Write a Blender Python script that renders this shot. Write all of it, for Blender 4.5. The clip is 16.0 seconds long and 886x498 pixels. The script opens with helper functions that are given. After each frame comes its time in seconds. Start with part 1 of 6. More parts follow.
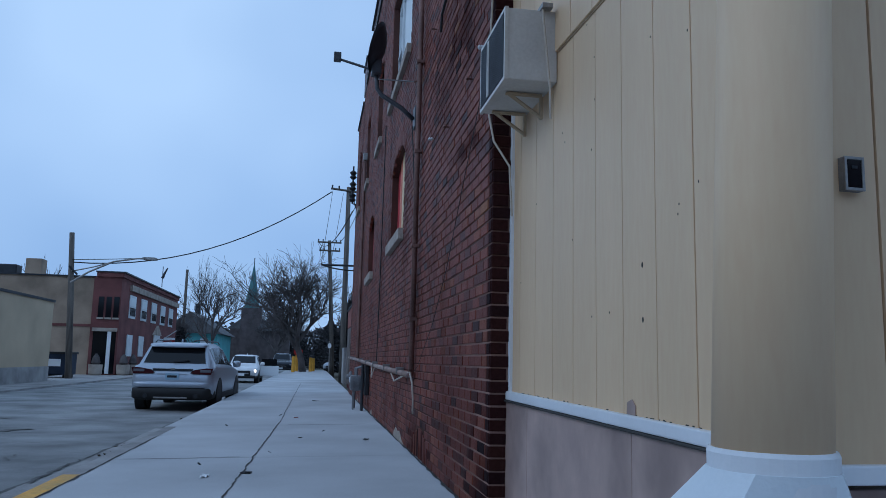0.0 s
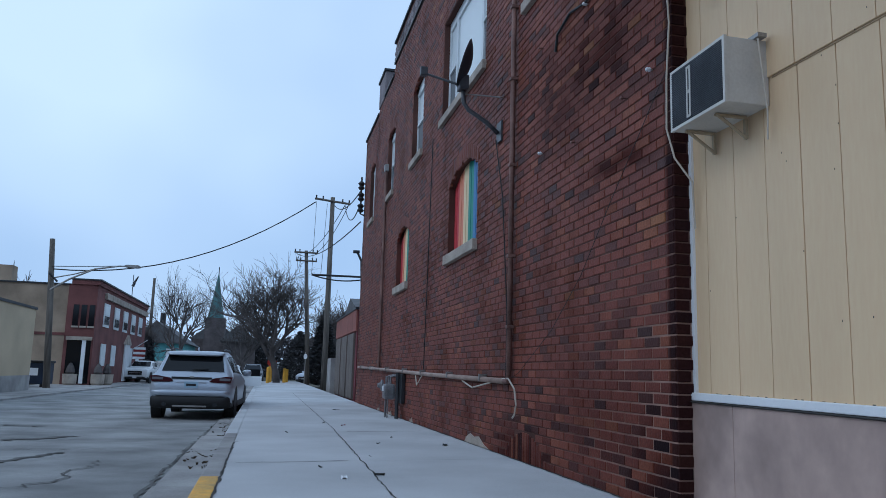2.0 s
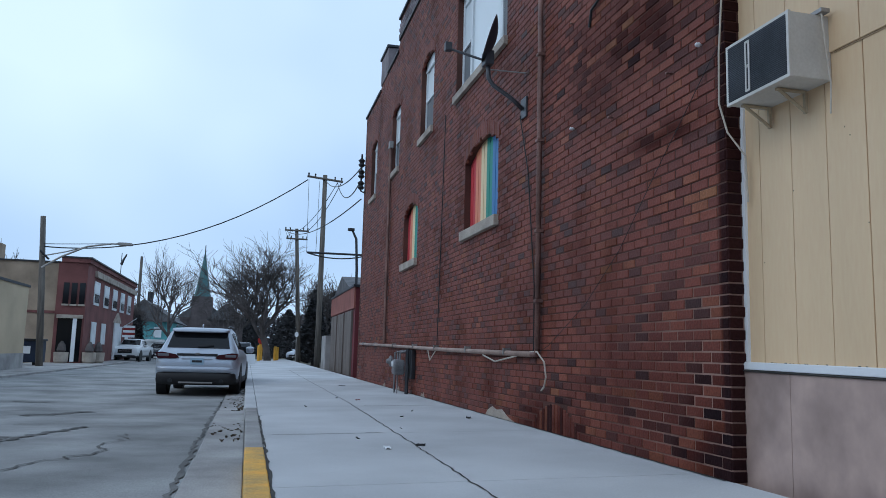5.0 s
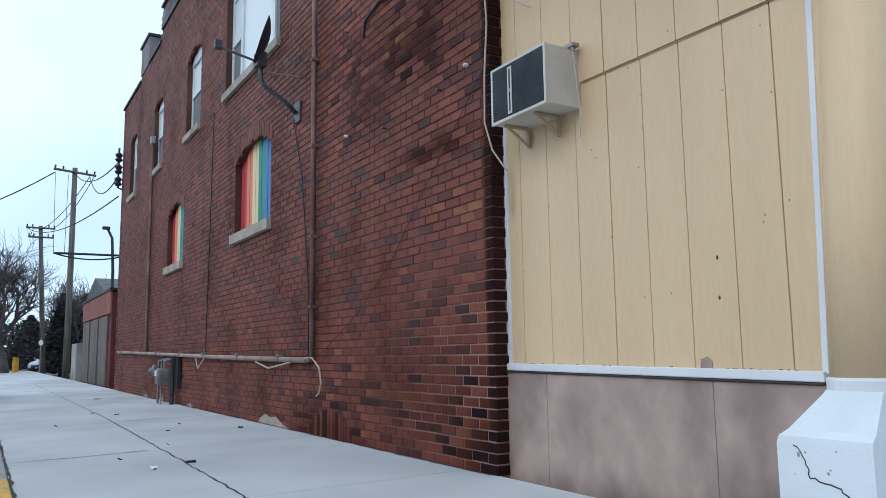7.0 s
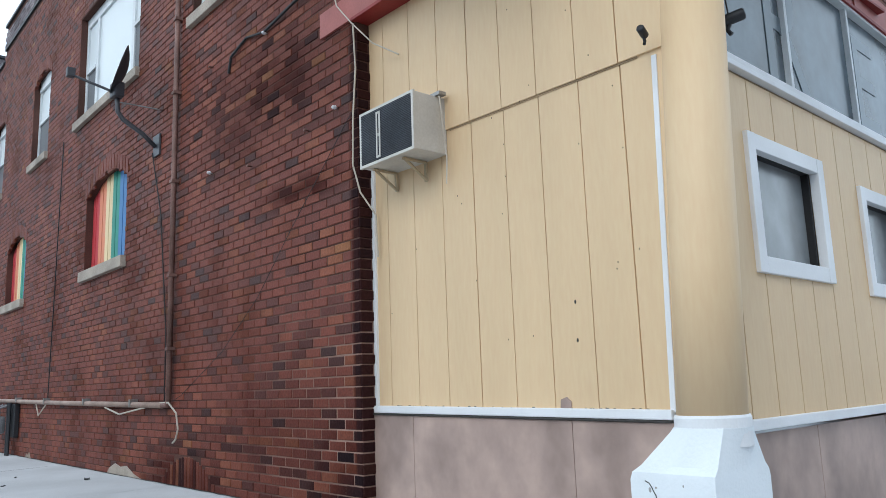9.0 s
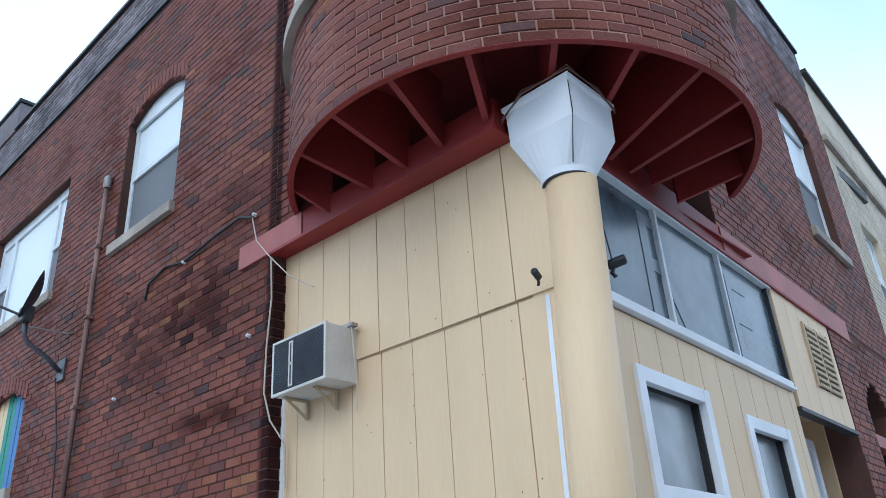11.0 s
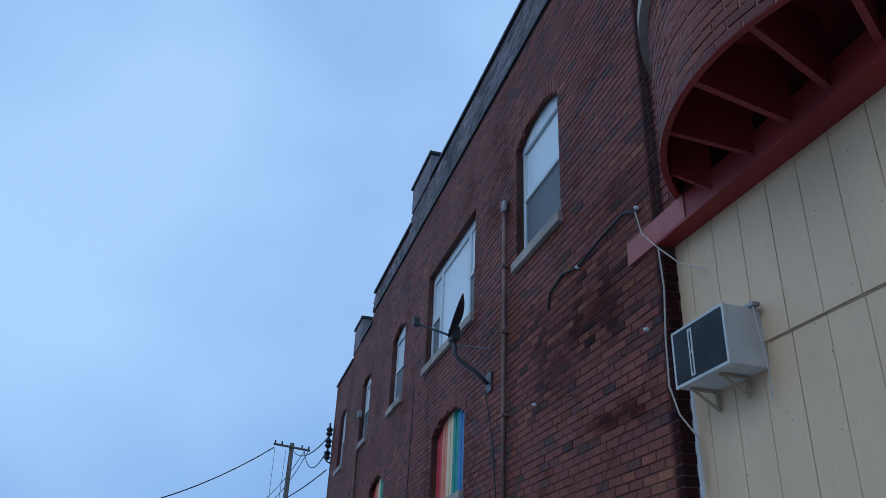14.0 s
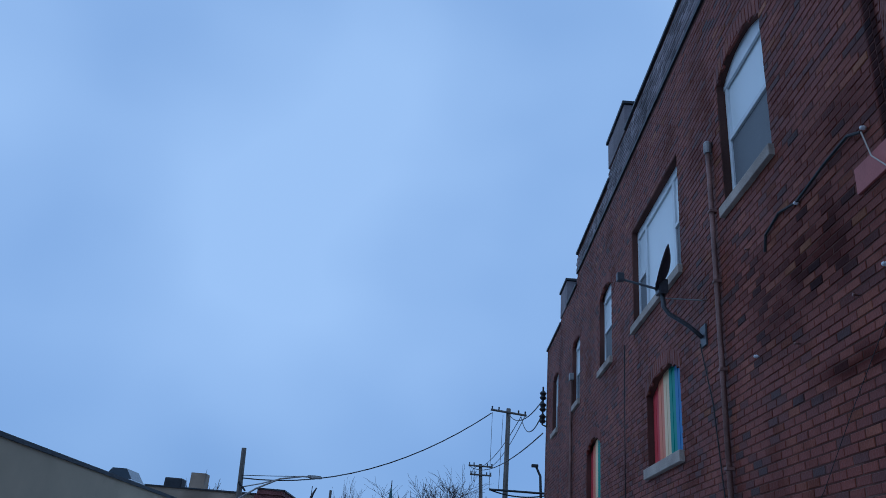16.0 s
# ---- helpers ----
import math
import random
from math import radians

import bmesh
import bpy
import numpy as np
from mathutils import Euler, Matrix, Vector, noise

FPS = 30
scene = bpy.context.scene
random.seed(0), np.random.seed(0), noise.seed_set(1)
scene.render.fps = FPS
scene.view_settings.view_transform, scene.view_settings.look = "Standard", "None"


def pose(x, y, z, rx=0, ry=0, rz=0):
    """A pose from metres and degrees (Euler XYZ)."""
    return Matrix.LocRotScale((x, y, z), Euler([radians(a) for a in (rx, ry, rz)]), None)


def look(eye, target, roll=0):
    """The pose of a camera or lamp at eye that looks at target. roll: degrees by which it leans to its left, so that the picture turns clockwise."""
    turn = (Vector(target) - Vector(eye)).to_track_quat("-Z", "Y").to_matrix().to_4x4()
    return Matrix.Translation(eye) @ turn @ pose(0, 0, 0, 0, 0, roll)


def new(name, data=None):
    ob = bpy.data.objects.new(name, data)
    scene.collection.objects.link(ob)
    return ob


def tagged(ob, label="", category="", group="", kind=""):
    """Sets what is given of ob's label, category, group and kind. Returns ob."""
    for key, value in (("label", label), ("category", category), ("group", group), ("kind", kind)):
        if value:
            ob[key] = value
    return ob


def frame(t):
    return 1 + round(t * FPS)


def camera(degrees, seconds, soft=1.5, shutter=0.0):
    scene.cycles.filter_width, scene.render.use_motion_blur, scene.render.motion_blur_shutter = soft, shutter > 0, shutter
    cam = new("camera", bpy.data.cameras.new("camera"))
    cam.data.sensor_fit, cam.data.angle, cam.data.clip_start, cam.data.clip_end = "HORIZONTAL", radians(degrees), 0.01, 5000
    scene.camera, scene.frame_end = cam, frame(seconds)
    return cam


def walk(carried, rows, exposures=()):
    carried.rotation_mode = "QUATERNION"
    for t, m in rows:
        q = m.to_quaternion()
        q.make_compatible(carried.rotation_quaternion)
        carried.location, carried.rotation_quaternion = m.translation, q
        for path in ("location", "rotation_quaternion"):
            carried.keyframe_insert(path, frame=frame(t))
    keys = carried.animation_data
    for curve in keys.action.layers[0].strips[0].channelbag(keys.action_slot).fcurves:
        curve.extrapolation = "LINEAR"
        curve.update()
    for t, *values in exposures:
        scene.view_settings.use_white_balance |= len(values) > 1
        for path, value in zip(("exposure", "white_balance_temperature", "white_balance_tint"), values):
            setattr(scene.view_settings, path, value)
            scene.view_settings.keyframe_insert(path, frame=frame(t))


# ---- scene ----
cam = camera(59.1, 16.0, soft=0.85)
PATH = [
    (0, (-1.098, -4.843, 0.978), (-0.781, -2.889, 1.262), 1.4),
    (0.5, (-1.486, -4.845, 0.961), (-1.111, -2.903, 1.253), 1.4),
    (1, (-1.889, -4.826, 0.938), (-1.485, -2.891, 1.238), 1.6),
    (1.5, (-2.301, -4.823, 0.892), (-1.879, -2.896, 1.223), 1.7),
    (2, (-2.685, -4.808, 0.869), (-2.258, -2.88, 1.187), 1.7),
    (2.5, (-2.947, -4.734, 0.881), (-2.493, -2.802, 1.133), 1.3),
    (3, (-3.092, -4.766, 0.854), (-2.62, -2.84, 1.11), 1.2),
    (3.2, (-3.113, -4.782, 0.853), (-2.639, -2.858, 1.128), 0.8),
    (5.5, (-3.21, -4.744, 0.793), (-2.729, -2.821, 1.055), 2.0),
    (6, (-3.224, -4.766, 0.802), (-2.666, -2.863, 1.06), 1.7),
    (6.5, (-3.225, -4.756, 0.833), (-2.456, -2.929, 1.101), 0.7),
    (7, (-3.259, -4.792, 0.885), (-2.25, -3.085, 1.148), -0.8),
    (7.5, (-3.27, -4.788, 0.933), (-2.059, -3.215, 1.18), -2.1),
    (8, (-3.273, -4.781, 0.949), (-1.96, -3.291, 1.188), -2.5),
    (8.5, (-3.269, -4.782, 0.949), (-1.952, -3.296, 1.192), -2.3),
    (9, (-3.296, -4.815, 0.937), (-2.013, -3.319, 1.279), -2.0),
    (9.5, (-3.331, -4.885, 0.944), (-2.082, -3.417, 1.479), -1.5),
    (10, (-3.372, -4.941, 0.917), (-2.133, -3.538, 1.622), -1.7),
    (10.2, (-3.391, -4.969, 0.92), (-2.141, -3.607, 1.682), -2.0),
    (12.3, (-3.412, -5.03, 0.923), (-1.995, -3.93, 1.806), -6.3),
    (12.5, (-3.404, -5.037, 0.909), (-2.02, -3.901, 1.799), -6.0),
    (13, (-3.407, -5.032, 0.859), (-2.216, -3.708, 1.771), -5.3),
    (13.5, (-3.175, -4.966, 0.825), (-2.403, -3.378, 1.764), 0.0),
    (14, (-3.145, -4.938, 0.806), (-2.685, -3.219, 1.72), 2.6),
    (14.5, (-3.123, -4.912, 0.784), (-2.87, -3.137, 1.672), 3.8),
    (15, (-3.064, -4.819, 0.765), (-2.982, -3.014, 1.622), 5.4),
    (15.5, (-3.048, -4.791, 0.791), (-3.07, -2.968, 1.615), 5.3),
    (16, (-3.044, -4.763, 0.787), (-3.081, -2.934, 1.595), 4.9),
]
EXPOSURES = [(0, -0.7, 5150, 10), (1, -0.55, 5350, 10), (2, -0.35, 5700, 10), (3, -0.2, 5900, 10), (5.5, -0.15, 6000, 10), (6.5, 0.08, 6150, 10), (7.5, 0.5, 6700, 10), (8.5, 0.62, 6850, 10), (10, 0.6, 6500, 10),
             (12.5, 0.62, 5600, 10), (13, 0.56, 5600, 10), (13.5, 0.05, 5500, 10), (14, -0.75, 4950, 8), (14.5, -0.72, 5200, 6), (15, -0.95, 4750, 10), (16, -1.0, 4750, 11)]
walk(cam, [(t, look(eye, target, roll)) for t, eye, target, roll in PATH], EXPOSURES)

# ---- overcast daylight ----
world = bpy.data.worlds.new("overcast")
scene.world = world
world.use_nodes = True
wn, wl = world.node_tree.nodes, world.node_tree.links
wn.clear()
w_out, w_bg = wn.new("ShaderNodeOutputWorld"), wn.new("ShaderNodeBackground")
sky = wn.new("ShaderNodeTexSky")
sky.sky_type, sky.sun_disc = "NISHITA", False
sky.sun_elevation, sky.sun_rotation = radians(39), radians(246)
w_co, w_map = wn.new("ShaderNodeTexCoord"), wn.new("ShaderNodeMapping")
w_map.inputs["Scale"].default_value = (1.3, 1.3, 1.6)
w_noise, w_ramp, w_mix = wn.new("ShaderNodeTexNoise"), wn.new("ShaderNodeValToRGB"), wn.new("ShaderNodeMixRGB")
w_noise.inputs["Scale"].default_value, w_noise.inputs["Detail"].default_value, w_noise.inputs["Roughness"].default_value = 1.5, 3.0, 0.4
w_ramp.color_ramp.elements[0].position, w_ramp.color_ramp.elements[1].position = 0.3, 0.7
w_ramp.color_ramp.elements[0].color, w_ramp.color_ramp.elements[1].color = (4.2, 6.1, 8.8, 1), (8.6, 10.4, 12.0, 1)
w_mix.inputs[0].default_value = 0.86
wl.new(w_co.outputs["Generated"], w_map.inputs[0])
wl.new(w_map.outputs[0], w_noise.inputs["Vector"])
wl.new(w_noise.outputs["Fac"], w_ramp.inputs[0])
wl.new(sky.outputs[0], w_mix.inputs[1])
wl.new(w_ramp.outputs[0], w_mix.inputs[2])
wl.new(w_mix.outputs[0], w_bg.inputs[0])
w_bg.inputs[1].default_value = 0.115
wl.new(w_bg.outputs[0], w_out.inputs[0])
sun = new("sun", bpy.data.lights.new("sun", "SUN"))
sun.data.energy, sun.data.angle, sun.data.color = 0.5, radians(25), (1.0, 0.95, 0.88)
sun.matrix_world = look((-20, -9, 18), (0, 0, 0))


# ---- materials ----
def mat(name, rgb, rough=0.7, metal=0.0, vary=0.18, scale=6.0, bump=0.12, stain=None, grain=60.0, by="", stretch=(1, 1, 1), spec=0.4):
    """A surface with broad stains, fine grain and relief. by: 'object' or 'island' for piece by piece changes of tone."""
    m = bpy.data.materials.new(name)
    m.use_nodes = True
    n, k = m.node_tree.nodes, m.node_tree.links
    b = n["Principled BSDF"]
    b.inputs["Roughness"].default_value, b.inputs["Metallic"].default_value = rough, metal
    b.inputs["Specular IOR Level"].default_value = spec
    co, mp = n.new("ShaderNodeNewGeometry"), n.new("ShaderNodeMapping")
    mp.inputs["Scale"].default_value = stretch
    k.new(co.outputs["Position"], mp.inputs[0])
    big, fine = n.new("ShaderNodeTexNoise"), n.new("ShaderNodeTexNoise")
    big.inputs["Scale"].default_value, big.inputs["Detail"].default_value = scale * 0.25, 6
    fine.inputs["Scale"].default_value, fine.inputs["Detail"].default_value = grain, 4
    k.new(mp.outputs[0], big.inputs["Vector"])
    k.new(mp.outputs[0], fine.inputs["Vector"])
    ramp = n.new("ShaderNodeValToRGB")
    dark = stain or tuple(c * (1 - 1.6 * vary) for c in rgb)
    light = tuple(min(1, c * (1 + vary)) for c in rgb)
    ramp.color_ramp.elements[0].position, ramp.color_ramp.elements[1].position = 0.32, 0.66
    ramp.color_ramp.elements[0].color, ramp.color_ramp.elements[1].color = (*dark, 1), (*light, 1)
    k.new(big.outputs["Fac"], ramp.inputs[0])
    mix = n.new("ShaderNodeMixRGB")
    mix.blend_type, mix.inputs[0].default_value = "OVERLAY", min(0.5, vary * 1.6)
    k.new(ramp.outputs[0], mix.inputs[1])
    k.new(fine.outputs["Fac"], mix.inputs[2])
    last = mix.outputs[0]
    if by:
        hsv = n.new("ShaderNodeHueSaturation")
        tone = n.new("ShaderNodeMapRange")
        tone.inputs["To Min"].default_value, tone.inputs["To Max"].default_value = 0.62, 1.38
        rnd = n.new("ShaderNodeObjectInfo").outputs["Random"] if by == "object" else co.outputs["Random Per Island"]
        k.new(rnd, tone.inputs[0])
        k.new(tone.outputs[0], hsv.inputs["Value"])
        k.new(last, hsv.inputs["Color"])
        last = hsv.outputs[0]
    k.new(last, b.inputs["Base Color"])
    if bump:
        bp = n.new("ShaderNodeBump")
        bp.inputs["Strength"].default_value, bp.inputs["Distance"].default_value = bump, 0.02
        k.new(fine.outputs["Fac"], bp.inputs["Height"])
        k.new(bp.outputs[0], b.inputs["Normal"])
    return m


def brick_mat(name, by):
    """Old red face brick: tone by piece, some burnt black, sooty in patches, darker near the corner of the wall and in
    drifts.
    """
    m = bpy.data.materials.new(name)
    m.use_nodes = True
    n, k = m.node_tree.nodes, m.node_tree.links
    b = n["Principled BSDF"]
    b.inputs["Roughness"].default_value, b.inputs["Specular IOR Level"].default_value = 0.64, 0.32
    geo = n.new("ShaderNodeNewGeometry")
    rnd = n.new("ShaderNodeObjectInfo").outputs["Random"] if by == "object" else geo.outputs["Random Per Island"]
    ramp = n.new("ShaderNodeValToRGB")
    stops = ((0.0, (0.052, 0.022, 0.02)), (0.07, (0.095, 0.028, 0.021)), (0.3, (0.158, 0.037, 0.023)), (0.75, (0.19, 0.046, 0.027)),
             (0.93, (0.225, 0.061, 0.032)), (0.993, (0.25, 0.078, 0.037)), (1.0, (0.3, 0.115, 0.047)))
    while len(ramp.color_ramp.elements) < len(stops):
        ramp.color_ramp.elements.new(0.5)
    for e, (p, c) in zip(ramp.color_ramp.elements, stops):
        e.position, e.color = p, (*c, 1)
    k.new(rnd, ramp.inputs[0])
    big, fine = n.new("ShaderNodeTexNoise"), n.new("ShaderNodeTexNoise")
    big.inputs["Scale"].default_value, big.inputs["Detail"].default_value, fine.inputs["Scale"].default_value = 0.9, 7, 45
    fine.inputs["Detail"].default_value = 5
    k.new(geo.outputs["Position"], big.inputs["Vector"])
    k.new(geo.outputs["Position"], fine.inputs["Vector"])
    soot = n.new("ShaderNodeMapRange")
    burnt = n.new("ShaderNodeMath")
    burnt.operation, burnt.inputs[1].default_value = "MULTIPLY_ADD", 0.32
    k.new(rnd, burnt.inputs[0])
    k.new(big.outputs["Fac"], burnt.inputs[2])
    soot.inputs["From Min"].default_value, soot.inputs["From Max"].default_value = 0.68, 0.88
    soot.inputs["To Max"].default_value = 0.48
    k.new(burnt.outputs[0], soot.inputs[0])
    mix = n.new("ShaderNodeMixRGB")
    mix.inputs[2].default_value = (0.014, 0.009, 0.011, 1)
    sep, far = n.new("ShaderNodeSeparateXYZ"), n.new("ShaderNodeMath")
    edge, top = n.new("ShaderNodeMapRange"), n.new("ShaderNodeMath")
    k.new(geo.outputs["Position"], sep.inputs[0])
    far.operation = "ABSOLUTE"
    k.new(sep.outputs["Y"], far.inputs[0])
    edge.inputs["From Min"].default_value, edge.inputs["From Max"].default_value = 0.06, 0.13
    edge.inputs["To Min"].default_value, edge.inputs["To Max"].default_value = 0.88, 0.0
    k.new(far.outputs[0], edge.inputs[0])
    # darker drifts: the foot of the corner, under the old cable, the near wall
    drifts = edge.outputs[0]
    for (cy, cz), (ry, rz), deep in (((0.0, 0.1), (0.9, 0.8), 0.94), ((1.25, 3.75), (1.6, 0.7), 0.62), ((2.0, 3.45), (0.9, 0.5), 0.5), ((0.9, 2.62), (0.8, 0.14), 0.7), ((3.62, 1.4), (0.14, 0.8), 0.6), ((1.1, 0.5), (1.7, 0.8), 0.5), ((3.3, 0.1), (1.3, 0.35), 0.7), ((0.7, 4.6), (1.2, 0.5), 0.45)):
        place, size, far_off, soft, more = (n.new("ShaderNodeVectorMath"), n.new("ShaderNodeVectorMath"), n.new("ShaderNodeVectorMath"), n.new("ShaderNodeMapRange"), n.new("ShaderNodeMath"))
        place.operation, size.operation, far_off.operation, more.operation = "SUBTRACT", "MULTIPLY", "LENGTH", "MAXIMUM"
        place.inputs[1].default_value, size.inputs[1].default_value = (0, cy, cz), (0.5, 1 / ry, 1 / rz)
        k.new(geo.outputs["Position"], place.inputs[0])
        k.new(place.outputs[0], size.inputs[0])
        k.new(size.outputs[0], far_off.inputs[0])
        wob = n.new("ShaderNodeMath")
        wob.operation, wob.inputs[1].default_value = "MULTIPLY_ADD", 0.6
        k.new(rnd, wob.inputs[0])
        ragged = n.new("ShaderNodeMath")
        ragged.operation, ragged.inputs[1].default_value = "MULTIPLY_ADD", 1.4
        k.new(big.outputs["Fac"], ragged.inputs[0])
        k.new(far_off.outputs["Value"], ragged.inputs[2])
        k.new(ragged.outputs[0], wob.inputs[2])
        soft.inputs["From Min"].default_value, soft.inputs["From Max"].default_value = 1.15, 2.2
        soft.inputs["To Min"].default_value, soft.inputs["To Max"].default_value = deep, 0.0
        k.new(wob.outputs[0], soft.inputs[0])
        k.new(drifts, more.inputs[0])
        k.new(soft.outputs[0], more.inputs[1])
        drifts = more.outputs[0]
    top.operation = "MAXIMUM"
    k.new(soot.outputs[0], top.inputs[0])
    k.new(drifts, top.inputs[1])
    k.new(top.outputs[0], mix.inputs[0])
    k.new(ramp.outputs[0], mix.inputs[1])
    matt = n.new("ShaderNodeMapRange")
    matt.inputs["From Max"].default_value = 0.6
    matt.inputs["To Min"].default_value, matt.inputs["To Max"].default_value = 0.36, 0.02
    k.new(top.outputs[0], matt.inputs[0])
    k.new(matt.outputs[0], b.inputs["Specular IOR Level"])
    grain = n.new("ShaderNodeMixRGB")
    grain.blend_type, grain.inputs[0].default_value = "OVERLAY", 0.45
    k.new(mix.outputs[0], grain.inputs[1])
    k.new(fine.outputs["Fac"], grain.inputs[2])
    k.new(grain.outputs[0], b.inputs["Base Color"])
    bp = n.new("ShaderNodeBump")
    bp.inputs["Strength"].default_value, bp.inputs["Distance"].default_value = 0.5, 0.01
    k.new(fine.outputs["Fac"], bp.inputs["Height"])
    k.new(bp.outputs[0], b.inputs["Normal"])
    return m


def mortar_mat(name):
    """Grimy reddish mortar, washed pale in patches and round the foot of the corner."""
    m = mat(name, (0.08, 0.036, 0.03), 0.95, vary=0.35, scale=3, spec=0.1)
    n, k = m.node_tree.nodes, m.node_tree.links
    b = n["Principled BSDF"]
    dirty = b.inputs["Base Color"].links[0].from_socket
    geo, place, size, far_off, soft = n.new("ShaderNodeNewGeometry"), n.new("ShaderNodeVectorMath"), n.new("ShaderNodeVectorMath"), n.new("ShaderNodeVectorMath"), n.new("ShaderNodeMapRange")
    place.operation, size.operation, far_off.operation = "SUBTRACT", "MULTIPLY", "LENGTH"
    place.inputs[1].default_value, size.inputs[1].default_value = (0.3, -0.4, 0.6), (0.35, 0.4, 0.6)
    k.new(geo.outputs["Position"], place.inputs[0])
    k.new(place.outputs[0], size.inputs[0])
    k.new(size.outputs[0], far_off.inputs[0])
    drift, add = n.new("ShaderNodeTexNoise"), n.new("ShaderNodeMath")
    drift.inputs["Scale"].default_value, drift.inputs["Detail"].default_value = 2.2, 5
    k.new(geo.outputs["Position"], drift.inputs["Vector"])
    add.operation = "ADD"
    k.new(far_off.outputs["Value"], add.inputs[0])
    k.new(drift.outputs["Fac"], add.inputs[1])
    soft.inputs["From Min"].default_value, soft.inputs["From Max"].default_value = 0.7, 1.45
    soft.inputs["To Min"].default_value, soft.inputs["To Max"].default_value = 0.75, 0.08
    k.new(add.outputs[0], soft.inputs[0])
    mix = n.new("ShaderNodeMixRGB")
    mix.inputs[2].default_value = (0.4, 0.26, 0.21, 1)
    k.new(soft.outputs[0], mix.inputs[0])
    k.new(dirty, mix.inputs[1])
    k.new(mix.outputs[0], b.inputs["Base Color"])
    return m


def glass_mat(name, tint=(0.03, 0.04, 0.05), rough=0.05, spec=0.55):
    m = bpy.data.materials.new(name)
    m.use_nodes = True
    b = m.node_tree.nodes["Principled BSDF"]
    b.inputs["Base Color"].default_value, b.inputs["Roughness"].default_value = (*tint, 1), rough
    b.inputs["Specular IOR Level"].default_value = spec
    b.inputs["Coat Weight"].default_value = 0.15 if spec > 0.5 else 0.0
    b.inputs["Coat Roughness"].default_value = 0.03
    return m


